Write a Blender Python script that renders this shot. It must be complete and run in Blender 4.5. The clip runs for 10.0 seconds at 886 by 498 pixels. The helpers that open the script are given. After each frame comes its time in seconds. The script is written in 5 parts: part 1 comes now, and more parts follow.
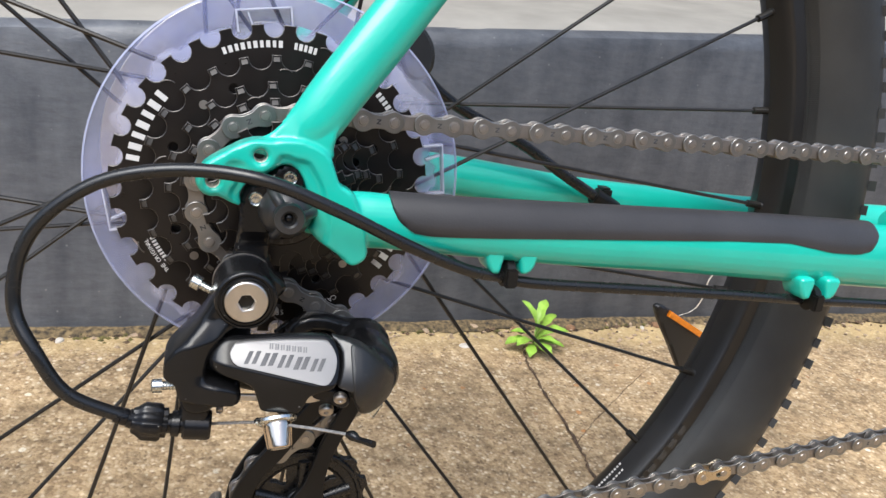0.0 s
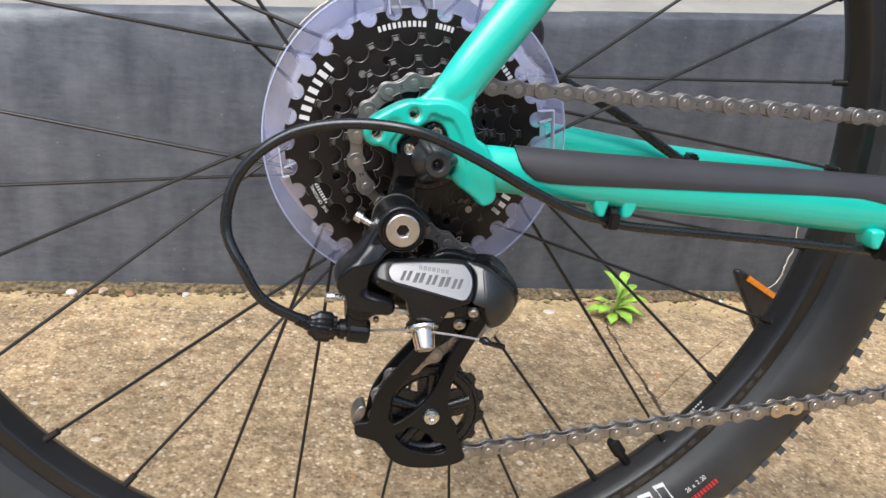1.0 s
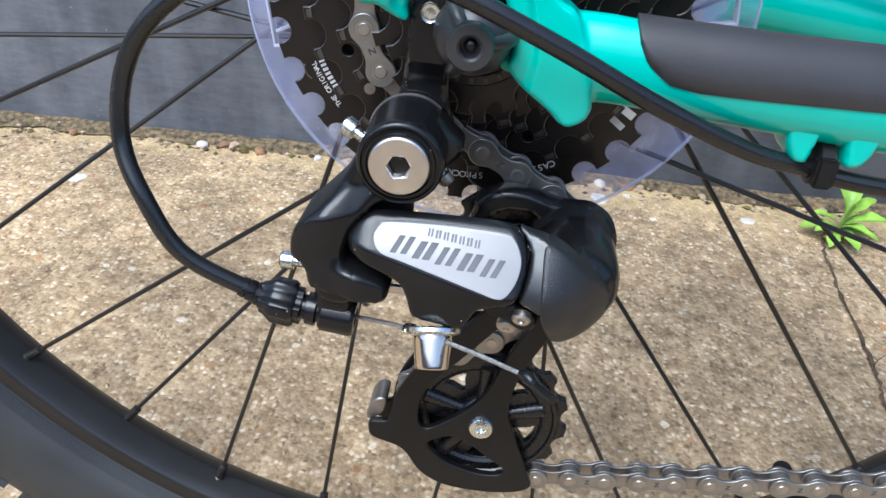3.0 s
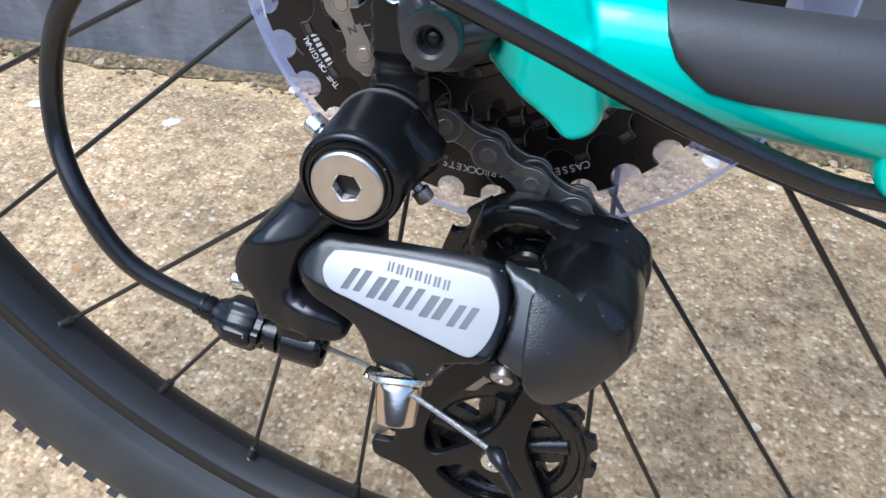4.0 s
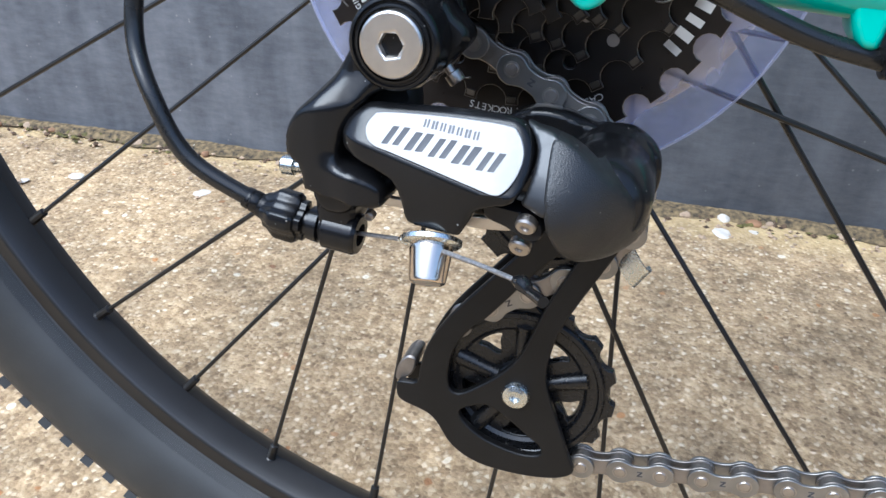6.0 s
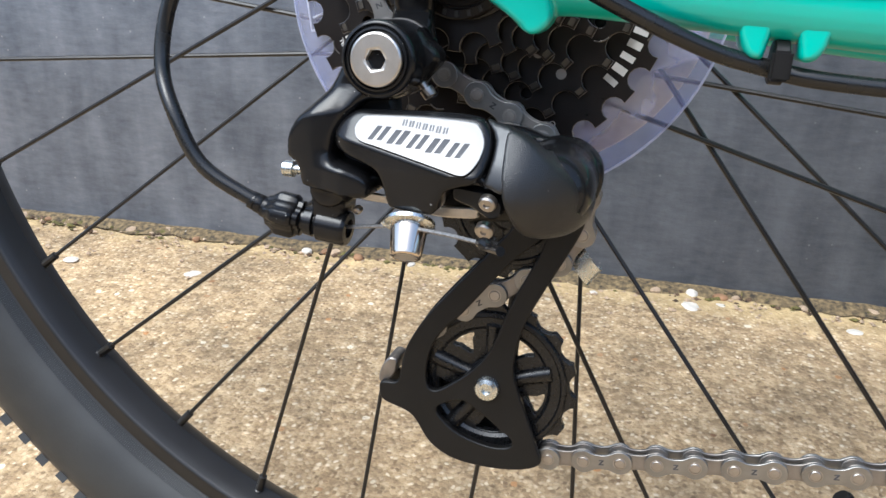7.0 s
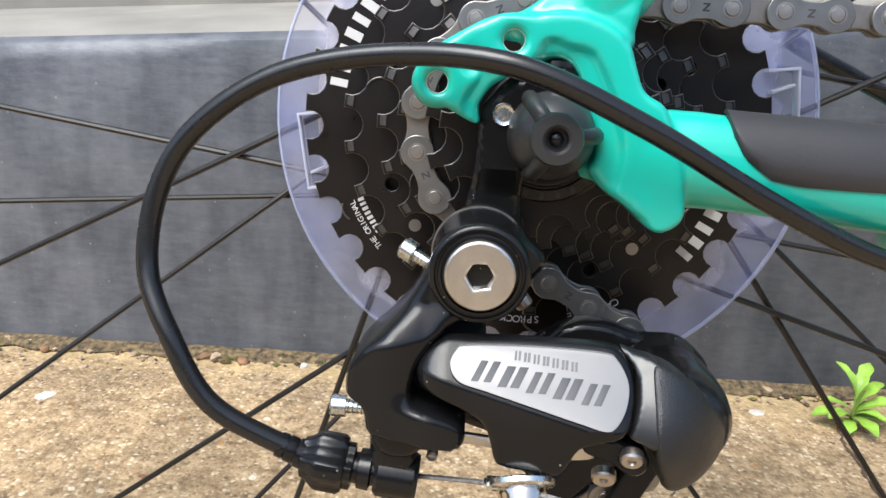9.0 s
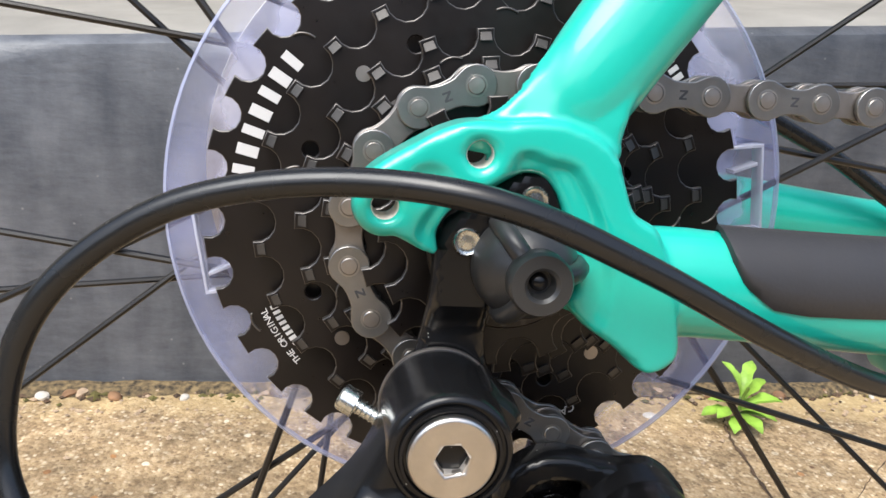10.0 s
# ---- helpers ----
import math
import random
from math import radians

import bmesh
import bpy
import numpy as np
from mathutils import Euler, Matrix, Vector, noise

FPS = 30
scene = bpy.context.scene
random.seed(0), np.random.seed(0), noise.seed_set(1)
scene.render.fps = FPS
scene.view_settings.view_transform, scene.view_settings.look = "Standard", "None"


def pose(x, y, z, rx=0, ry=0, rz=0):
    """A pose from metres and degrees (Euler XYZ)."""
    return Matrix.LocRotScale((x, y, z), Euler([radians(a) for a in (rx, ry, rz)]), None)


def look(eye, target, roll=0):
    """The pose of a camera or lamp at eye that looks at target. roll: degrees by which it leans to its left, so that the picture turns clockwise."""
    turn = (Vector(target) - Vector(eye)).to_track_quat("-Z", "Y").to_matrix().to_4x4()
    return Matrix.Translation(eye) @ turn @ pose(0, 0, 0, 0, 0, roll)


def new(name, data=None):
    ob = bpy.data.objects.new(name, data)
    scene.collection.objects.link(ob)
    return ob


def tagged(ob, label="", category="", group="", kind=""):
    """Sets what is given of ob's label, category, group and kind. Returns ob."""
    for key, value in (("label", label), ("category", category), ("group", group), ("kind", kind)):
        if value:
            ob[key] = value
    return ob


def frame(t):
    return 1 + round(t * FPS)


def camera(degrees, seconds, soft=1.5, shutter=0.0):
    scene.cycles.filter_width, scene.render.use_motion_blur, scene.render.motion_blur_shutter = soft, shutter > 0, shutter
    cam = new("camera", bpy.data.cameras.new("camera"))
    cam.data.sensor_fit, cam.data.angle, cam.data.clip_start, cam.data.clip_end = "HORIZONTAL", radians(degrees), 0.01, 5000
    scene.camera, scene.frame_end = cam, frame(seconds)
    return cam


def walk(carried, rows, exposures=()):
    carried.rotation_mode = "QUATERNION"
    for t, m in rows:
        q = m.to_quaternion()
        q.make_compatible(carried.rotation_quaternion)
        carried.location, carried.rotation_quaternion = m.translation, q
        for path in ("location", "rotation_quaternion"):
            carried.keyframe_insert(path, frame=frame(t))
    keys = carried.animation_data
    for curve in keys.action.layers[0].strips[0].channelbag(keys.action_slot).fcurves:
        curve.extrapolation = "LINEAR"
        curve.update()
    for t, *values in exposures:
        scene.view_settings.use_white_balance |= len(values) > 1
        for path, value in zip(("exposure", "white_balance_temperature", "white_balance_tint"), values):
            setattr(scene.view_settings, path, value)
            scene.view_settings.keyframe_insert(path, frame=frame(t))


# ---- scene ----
# ---- camera ----
LEAN_DEG = 6.5          # the bicycle leans away on its stand
HUB = 0.335             # hub height over the ground line of the wheel plane
LEAN_M = Matrix.Rotation(radians(-LEAN_DEG), 4, "X")
cam = camera(59.9, 10.0, soft=1.5)
METRES = 0.58
ROWS = [
    (0.0, 0.0, 0.0, 0.0, 0.0, -0.0, -0.0),
    (0.5, -0.0347, -0.093, -0.0213, 2.75, -0.44, -0.4),
    (1.0, -0.0351, -0.1104, -0.0339, 5.25, -1.1, -1.0),
    (1.5, -0.0325, -0.1112, -0.033, 7.3, -2.16, -1.77),
    (2.0, -0.0203, -0.0644, -0.0275, 10.22, -4.39, -2.93),
    (2.5, -0.0053, 0.064, -0.0125, 15.41, -8.63, -4.23),
    (4.0, 0.0324, 0.2609, 0.0326, 30.97, -18.61, -5.22),
    (4.5, 0.0323, 0.265, 0.0329, 33.15, -18.92, -5.35),
    (5.0, 0.0355, 0.2616, 0.0236, 33.66, -17.52, -5.56),
    (5.5, 0.0435, 0.2436, -0.018, 32.88, -13.76, -5.8),
    (7.0, 0.103, 0.1685, -0.1133, 30.89, -0.71, -5.39),
    (7.5, 0.11, 0.1585, -0.1246, 30.15, 1.77, -5.07),
    (8.0, 0.111, 0.1588, -0.1301, 28.48, 3.21, -4.7),
    (8.5, 0.0532, 0.1663, -0.0841, 24.53, 3.86, -3.93),
    (9.0, -0.0418, 0.1967, -0.0412, 18.71, 3.85, -2.88),
    (9.5, -0.077, 0.2234, -0.0021, 13.48, 3.4, -1.61),
    (10.0, -0.0839, 0.2416, 0.0177, 9.57, 2.66, -0.51),
]
BASE = LEAN_M @ pose(-0.0328, -0.35741, HUB + 0.06378, -14.855, -6.11, -16.503)
walk(cam, [(t, BASE @ pose(METRES * x, METRES * y, METRES * z, 90 + pitch, roll, yaw)) for t, x, y, z, yaw, pitch, roll in ROWS],
     [(0.0, 0.46, 6150, 7), (2.0, 0.53, 5900, 6), (2.7, 0.58, 5500, 5), (4.0, 0.66, 5180, 6), (5.5, 0.68, 5080, 5), (7.0, 0.69, 5750, 4), (8.2, 0.70, 5780, 4), (9.0, 0.65, 6100, 6), (10.0, 0.62, 6250, 7)])

# ---- light: a bright overcast day ----
world = bpy.data.worlds.new("sky")
scene.world = world
world.use_nodes = True
wn = world.node_tree
sky = wn.nodes.new("ShaderNodeTexSky")
sky.sky_type = "NISHITA"
sky.sun_disc = False
sky.sun_elevation, sky.sun_rotation = radians(60), radians(205)
sky.air_density, sky.dust_density = 1.0, 3.5
wn.links.new(sky.outputs[0], wn.nodes["Background"].inputs[0])
wn.nodes["Background"].inputs[1].default_value = 0.19
sun = new("sun", bpy.data.lights.new("sun", "SUN"))
sun.data.energy, sun.data.angle, sun.data.color = 2.3, radians(40), (1.0, 0.985, 0.96)
sun.matrix_world = look((-1.6, -1.7, 4.2), (0, 0, 0.3))

# ---- materials ----


def mat(name, color, rough=0.5, metal=0.0, var=0.0, var_scale=40.0, bump=0.0, bump_scale=300.0, coat=0.0, spec=0.5, color2=None, dust=0.0):
    """A surface whose colour wavers between two shades and whose skin has a fine relief."""
    m = bpy.data.materials.new(name)
    m.use_nodes = True
    nt = m.node_tree
    b = nt.nodes["Principled BSDF"]
    b.inputs["Base Color"].default_value = (*color, 1)
    b.inputs["Roughness"].default_value = rough
    b.inputs["Metallic"].default_value = metal
    b.inputs["Coat Weight"].default_value = coat
    b.inputs["Coat Roughness"].default_value = 0.08
    b.inputs["Specular IOR Level"].default_value = spec
    tc = nt.nodes.new("ShaderNodeTexCoord")
    if var > 0 or color2:
        n = nt.nodes.new("ShaderNodeTexNoise")
        n.inputs["Scale"].default_value = var_scale
        n.inputs["Detail"].default_value = 6
        nt.links.new(tc.outputs["Object"], n.inputs["Vector"])
        mix = nt.nodes.new("ShaderNodeMix")
        mix.data_type = "RGBA"
        c2 = color2 or tuple(min(1, c * (1 + var)) for c in color)
        c1 = color if color2 else tuple(c * (1 - var) for c in color)
        mix.inputs[6].default_value, mix.inputs[7].default_value = (*c1, 1), (*c2, 1)
        ramp = nt.nodes.new("ShaderNodeMapRange")
        ramp.inputs[1].default_value, ramp.inputs[2].default_value = 0.32, 0.68
        nt.links.new(n.outputs["Fac"], ramp.inputs[0])
        nt.links.new(ramp.outputs[0], mix.inputs[0])
        last = mix.outputs[2]
        if dust:
            v = nt.nodes.new("ShaderNodeTexVoronoi")
            v.inputs["Scale"].default_value = 420
            nt.links.new(tc.outputs["Object"], v.inputs["Vector"])
            sp = nt.nodes.new("ShaderNodeSeparateColor")
            nt.links.new(v.outputs["Color"], sp.inputs[0])
            few = nt.nodes.new("ShaderNodeMapRange")
            few.inputs[1].default_value, few.inputs[2].default_value, few.inputs[3].default_value, few.inputs[4].default_value = 0.0, 1.0, -0.11, 0.10
            nt.links.new(sp.outputs[0], few.inputs[0])
            near = nt.nodes.new("ShaderNodeMath")
            near.operation = "LESS_THAN"
            nt.links.new(v.outputs["Distance"], near.inputs[0])
            nt.links.new(few.outputs[0], near.inputs[1])
            amt = nt.nodes.new("ShaderNodeMath")
            amt.operation = "MULTIPLY"
            amt.inputs[1].default_value = dust
            nt.links.new(near.outputs[0], amt.inputs[0])
            grey = nt.nodes.new("ShaderNodeMix")
            grey.data_type = "RGBA"
            nt.links.new(amt.outputs[0], grey.inputs[0])
            nt.links.new(last, grey.inputs[6])
            grey.inputs[7].default_value = (0.42, 0.40, 0.37, 1)
            last = grey.outputs[2]
        nt.links.new(last, b.inputs["Base Color"])
        rr = nt.nodes.new("ShaderNodeMapRange")
        rr.inputs[3].default_value, rr.inputs[4].default_value = max(0.02, rough - 0.07), min(1, rough + 0.09)
        n2 = nt.nodes.new("ShaderNodeTexNoise")
        n2.inputs["Scale"].default_value = var_scale * 6
        nt.links.new(tc.outputs["Object"], n2.inputs["Vector"])
        nt.links.new(n2.outputs["Fac"], rr.inputs[0])
        nt.links.new(rr.outputs[0], b.inputs["Roughness"])
    if bump > 0:
        n3 = nt.nodes.new("ShaderNodeTexNoise")
        n3.inputs["Scale"].default_value = bump_scale
        n3.inputs["Detail"].default_value = 4
        nt.links.new(tc.outputs["Object"], n3.inputs["Vector"])
        bp = nt.nodes.new("ShaderNodeBump")
        bp.inputs["Strength"].default_value = bump
        bp.inputs["Distance"].default_value = 0.0006
        nt.links.new(n3.outputs["Fac"], bp.inputs["Height"])
        nt.links.new(bp.outputs[0], b.inputs["Normal"])
    return m


TEAL = mat("teal_paint", (0.019, 0.465, 0.356), 0.32, var=0.04, var_scale=30, coat=0.6, bump=0.03, bump_scale=500)
BLACK_SATIN = mat("black_satin_paint", (0.007, 0.007, 0.0075), 0.21, var=0.2, var_scale=60, bump=0.03, bump_scale=1200, dust=0.6, spec=0.34)
BLACK_GRAIN = mat("black_grained_plastic", (0.011, 0.011, 0.0113), 0.33, var=0.2, var_scale=80, bump=0.35, bump_scale=3000, dust=0.4, spec=0.6)
BLACK_SMOOTH = mat("black_smooth_plastic", (0.013, 0.013, 0.0138), 0.34, var=0.15, var_scale=60, spec=0.6, coat=0.15)
BLACK_MATT = mat("black_matt_steel", (0.0065, 0.006, 0.0056), 0.40, var=0.25, var_scale=50, bump=0.06, bump_scale=900, spec=0.3)
SPROCKET = mat("black_sprocket_steel", (0.0092, 0.0068, 0.0058), 0.30, var=0.3, var_scale=70, bump=0.05, bump_scale=600, spec=0.42)
SPROCKET_TIP = mat("dull_sprocket_tip", (0.062, 0.058, 0.054), 0.36, metal=0.5, var=0.4, var_scale=70)
SPROCKET_EDGE = mat("worn_sprocket_edge", (0.16, 0.148, 0.136), 0.34, metal=0.8, var=0.3, var_scale=70)
GREY_PLASTIC = mat("dark_grey_plastic", (0.027, 0.027, 0.027), 0.36, var=0.15, var_scale=90, bump=0.05, bump_scale=900)
RUBBER = mat("tyre_rubber", (0.026, 0.0255, 0.024), 0.47, var=0.3, var_scale=25, bump=0.14, bump_scale=500)
COVER = mat("stay_protector_rubber", (0.032, 0.030, 0.031), 0.5, var=0.15, var_scale=30, bump=0.12, bump_scale=900)
RIM_BLACK = mat("rim_black_anodised", (0.012, 0.0108, 0.010), 0.34, var=0.2, var_scale=20, bump=0.03)
SPOKE = mat("black_spoke_steel", (0.014, 0.0125, 0.011), 0.30, metal=0.15, var=0.2)
HOUSING = mat("black_cable_housing", (0.011, 0.011, 0.011), 0.25, var=0.2, var_scale=30, bump=0.03)
CHAIN_OUT = mat("chain_steel_plate", (0.29, 0.28, 0.265), 0.33, metal=0.9, var=0.15, var_scale=120, bump=0.08, bump_scale=900)
CHAIN_IN = mat("chain_steel_inner", (0.27, 0.245, 0.222), 0.40, metal=0.9, var=0.2, var_scale=120, bump=0.08, bump_scale=900)
QUICK_LINK = mat("pale_gold_plating", (0.62, 0.52, 0.38), 0.28, metal=1.0, var=0.1, var_scale=150)
PIN_STEEL = mat("pin_steel", (0.42, 0.385, 0.35), 0.36, metal=0.95, var=0.1, var_scale=200)
BRUSHED = mat("brushed_steel", (0.62, 0.58, 0.53), 0.34, metal=1.0, var=0.08, var_scale=200, bump=0.1, bump_scale=1200)
CABLE = mat("inner_cable_steel", (0.30, 0.29, 0.28), 0.42, metal=0.8, var=0.3, var_scale=900, bump=0.3, bump_scale=1500)
NICKEL = mat("bright_nickel", (0.66, 0.58, 0.50), 0.15, metal=1.0, bump=0.06, bump_scale=350)
PULLEY = mat("black_pulley_plastic", (0.0055, 0.0055, 0.006), 0.27, var=0.2, var_scale=80, bump=0.05, bump_scale=900, dust=0.25)
ZINC = mat("zinc_screw", (0.66, 0.68, 0.66), 0.25, metal=1.0, var=0.1, var_scale=200)
LABEL = mat("brushed_aluminium_label", (0.262, 0.255, 0.250), 0.42, metal=0.35, var=0.03, var_scale=150, bump=0.03, bump_scale=1500)
PRINT_DARK = mat("dark_print", (0.05, 0.05, 0.055), 0.5)
PRINT_WHITE = mat("white_print", (0.60, 0.585, 0.57), 0.6)
PRINT_GREY = mat("grey_print", (0.12, 0.12, 0.125), 0.6)
RIM_PRINT = mat("faint_rim_print", (0.034, 0.034, 0.034), 0.25)
PRINT_RED = mat("red_print", (0.50, 0.03, 0.03), 0.5)
PALE_METAL = mat("bare_metal_thread", (0.74, 0.72, 0.64), 0.45, metal=0.2)
DARK_STEEL = mat("dark_socket_steel", (0.58, 0.54, 0.49), 0.38, metal=0.6)
ORANGE = mat("orange_reflector", (0.85, 0.25, 0.01), 0.2, var=0.1, var_scale=200, coat=0.5)
LEAF = mat("leaf_green", (0.23, 0.38, 0.045), 0.45, var=0.35, var_scale=60, bump=0.2, bump_scale=250)
STEM = mat("stem_green", (0.16, 0.24, 0.04), 0.5, var=0.2)
PALE_STONE = mat("pale_pebble", (0.55, 0.50, 0.43), 0.8, var=0.2, var_scale=120, bump=0.3, bump_scale=400)
TAN_STONE = mat("tan_pebble", (0.36, 0.26, 0.17), 0.75, var=0.3, var_scale=120, bump=0.3, bump_scale=400)
DEBRIS = mat("dry_debris", (0.085, 0.052, 0.030), 0.9, var=0.6, var_scale=90, bump=0.5, bump_scale=300)
MOSS = mat("moss", (0.10, 0.085, 0.025), 0.95, var=0.5, var_scale=120, bump=0.5, bump_scale=300)


def see_through_plastic():
    """The thin violet plastic of the spoke guard, cloudy in places."""
    m = mat("clear_violet_plastic", (0.30, 0.36, 0.78), 0.10, var=0.1, var_scale=26, bump=0.5, bump_scale=45, color2=(0.66, 0.63, 0.74))
    nt = m.node_tree
    b = nt.nodes["Principled BSDF"]
    tc = nt.nodes.new("ShaderNodeTexCoord")
    n = nt.nodes.new("ShaderNodeTexNoise")
    n.inputs["Scale"].default_value = 38
    n.inputs["Detail"].default_value = 4
    nt.links.new(tc.outputs["Object"], n.inputs["Vector"])
    r = nt.nodes.new("ShaderNodeMapRange")
    r.inputs[1].default_value, r.inputs[2].default_value, r.inputs[3].default_value, r.inputs[4].default_value = 0.35, 0.65, 0.07, 0.20
    nt.links.new(n.outputs["Fac"], r.inputs[0])
    where = nt.nodes.new("ShaderNodeVectorMath")
    where.operation = "DISTANCE"
    flat = nt.nodes.new("ShaderNodeVectorMath")
    flat.operation = "MULTIPLY"
    flat.inputs[1].default_value = (1, 0, 1)
    nt.links.new(tc.outputs["Object"], flat.inputs[0])
    nt.links.new(flat.outputs[0], where.inputs[0])
    where.inputs[1].default_value = (0.00055, 0, HUB - 0.001)
    ragged = nt.nodes.new("ShaderNodeMath")
    ragged.operation = "MULTIPLY_ADD"
    ragged.inputs[1].default_value = 0.05
    nt.links.new(n.outputs["Fac"], ragged.inputs[0])
    nt.links.new(where.outputs["Value"], ragged.inputs[2])
    milky = nt.nodes.new("ShaderNodeMapRange")
    milky.inputs[1].default_value, milky.inputs[2].default_value, milky.inputs[3].default_value, milky.inputs[4].default_value = 0.0955, 0.0925, 0.0, 0.26
    nt.links.new(ragged.outputs[0], milky.inputs[0])
    both = nt.nodes.new("ShaderNodeMath")
    nt.links.new(r.outputs[0], both.inputs[0])
    nt.links.new(milky.outputs[0], both.inputs[1])
    nt.links.new(both.outputs[0], b.inputs["Alpha"])
    pale = nt.nodes.new("ShaderNodeMix")
    pale.data_type = "RGBA"
    shade = b.inputs["Base Color"].links[0].from_socket
    nt.links.new(milky.outputs[0], pale.inputs[0])
    nt.links.new(shade, pale.inputs[6])
    pale.inputs[7].default_value = (0.9, 0.88, 0.86, 1)
    nt.links.new(pale.outputs[2], b.inputs["Base Color"])
    return m


GUARD = see_through_plastic()
GUARD_EDGE = mat("clear_plastic_edge", (0.62, 0.66, 0.88), 0.15, var=0.05, var_scale=60)
GUARD_EDGE.node_tree.nodes["Principled BSDF"].inputs["Alpha"].default_value = 0.40
GUARD_CLIP = mat("clear_plastic_clip", (0.62, 0.63, 0.74), 0.12, var=0.05, var_scale=60, coat=0.5)
GUARD_CLIP.node_tree.nodes["Principled BSDF"].inputs["Alpha"].default_value = 0.6


def concrete_ground():
    """Worn pavement concrete with its pebbles showing."""
    m = bpy.data.materials.new("exposed_aggregate_concrete")
    m.use_nodes = True
    nt = m.node_tree
    N, Lk = nt.nodes, nt.links
    b = N["Principled BSDF"]
    b.inputs["Roughness"].default_value = 0.85
    tc = N.new("ShaderNodeTexCoord")

    def ramp(src, stops):
        r = N.new("ShaderNodeValToRGB")
        while len(r.color_ramp.elements) < len(stops):
            r.color_ramp.elements.new(0.5)
        for e, (p, c) in zip(r.color_ramp.elements, stops):
            e.position, e.color = p, (*c, 1)
        Lk.new(src, r.inputs[0])
        return r.outputs[0]

    def tex(kind, scale, **kw):
        n = N.new(kind)
        n.inputs["Scale"].default_value = scale
        for k, v in kw.items():
            n.inputs[k].default_value = v
        Lk.new(tc.outputs["Object"], n.inputs["Vector"])
        return n

    shake = tex("ShaderNodeTexNoise", 130.0, Detail=3)
    warp = N.new("ShaderNodeVectorMath")
    warp.operation = "MULTIPLY_ADD"
    warp.inputs[1].default_value = (0.0045, 0.0045, 0.0045)
    Lk.new(shake.outputs["Color"], warp.inputs[0])
    Lk.new(tc.outputs["Object"], warp.inputs[2])
    big = tex("ShaderNodeTexNoise", 5.0, Detail=5, Roughness=0.6)
    mid = tex("ShaderNodeTexNoise", 75.0, Detail=9, Roughness=0.78)
    vor = tex("ShaderNodeTexVoronoi", 280.0)
    vor2 = tex("ShaderNodeTexVoronoi", 95.0)
    Lk.new(warp.outputs[0], vor.inputs["Vector"])
    Lk.new(warp.outputs[0], vor2.inputs["Vector"])
    base = ramp(mid.outputs["Fac"], [(0.38, (0.18, 0.122, 0.068)), (0.5, (0.37, 0.272, 0.166)), (0.62, (0.58, 0.452, 0.30))])
    sep = N.new("ShaderNodeSeparateColor")
    Lk.new(vor.outputs["Color"], sep.inputs[0])
    stone = ramp(sep.outputs[0], [(0.0, (0.15, 0.098, 0.058)), (0.28, (0.33, 0.235, 0.14)), (0.62, (0.46, 0.345, 0.22)), (0.86, (0.59, 0.475, 0.34)), (1.0, (0.80, 0.71, 0.58))])
    mix = N.new("ShaderNodeMix")
    mix.data_type = "RGBA"
    near = ramp(vor.outputs["Distance"], [(0.30, (0.80, 0.80, 0.80)), (0.64, (0.12, 0.12, 0.12))])
    Lk.new(near, mix.inputs[0])
    Lk.new(base, mix.inputs[6])
    Lk.new(stone, mix.inputs[7])
    sep2 = N.new("ShaderNodeSeparateColor")
    Lk.new(vor2.outputs["Color"], sep2.inputs[0])
    rare = ramp(sep2.outputs[1], [(0.94, (0, 0, 0)), (0.95, (1, 1, 1))])
    near2 = ramp(vor2.outputs["Distance"], [(0.25, (1, 1, 1)), (0.33, (0, 0, 0))])
    mul = N.new("ShaderNodeMath")
    mul.operation = "MULTIPLY"
    Lk.new(rare, mul.inputs[0])
    Lk.new(near2, mul.inputs[1])
    mix2 = N.new("ShaderNodeMix")
    mix2.data_type = "RGBA"
    Lk.new(mul.outputs[0], mix2.inputs[0])
    Lk.new(mix.outputs[2], mix2.inputs[6])
    Lk.new(ramp(sep2.outputs[0], [(0.0, (0.14, 0.08, 0.05)), (0.3, (0.46, 0.23, 0.09)), (0.5, (0.36, 0.26, 0.17)), (0.7, (0.66, 0.59, 0.49)), (1.0, (0.74, 0.69, 0.60))]), mix2.inputs[7])
    mix3 = N.new("ShaderNodeMix")
    mix3.data_type, mix3.blend_type = "RGBA", "MULTIPLY"
    mix3.inputs[0].default_value = 1.0
    Lk.new(mix2.outputs[2], mix3.inputs[6])
    Lk.new(ramp(big.outputs["Fac"], [(0.3, (0.68, 0.65, 0.58)), (0.68, (1.16, 1.10, 0.97))]), mix3.inputs[7])
    blot = tex("ShaderNodeTexNoise", 22.0, Detail=6, Roughness=0.65)
    mix4 = N.new("ShaderNodeMix")
    mix4.data_type, mix4.blend_type = "RGBA", "MULTIPLY"
    mix4.inputs[0].default_value = 1.0
    Lk.new(mix3.outputs[2], mix4.inputs[6])
    Lk.new(ramp(blot.outputs["Fac"], [(0.36, (0.72, 0.71, 0.69)), (0.64, (1.16, 1.14, 1.10))]), mix4.inputs[7])
    pos = N.new("ShaderNodeSeparateXYZ")
    Lk.new(tc.outputs["Object"], pos.inputs[0])
    wob = N.new("ShaderNodeMath")
    wob.operation = "MULTIPLY_ADD"
    wob.inputs[1].default_value = 0.09
    Lk.new(blot.outputs["Fac"], wob.inputs[0])
    Lk.new(pos.outputs[1], wob.inputs[2])
    edge = N.new("ShaderNodeMapRange")
    edge.inputs[1].default_value, edge.inputs[2].default_value, edge.inputs[4].default_value = 0.485, 0.535, 0.6
    Lk.new(wob.outputs[0], edge.inputs[0])
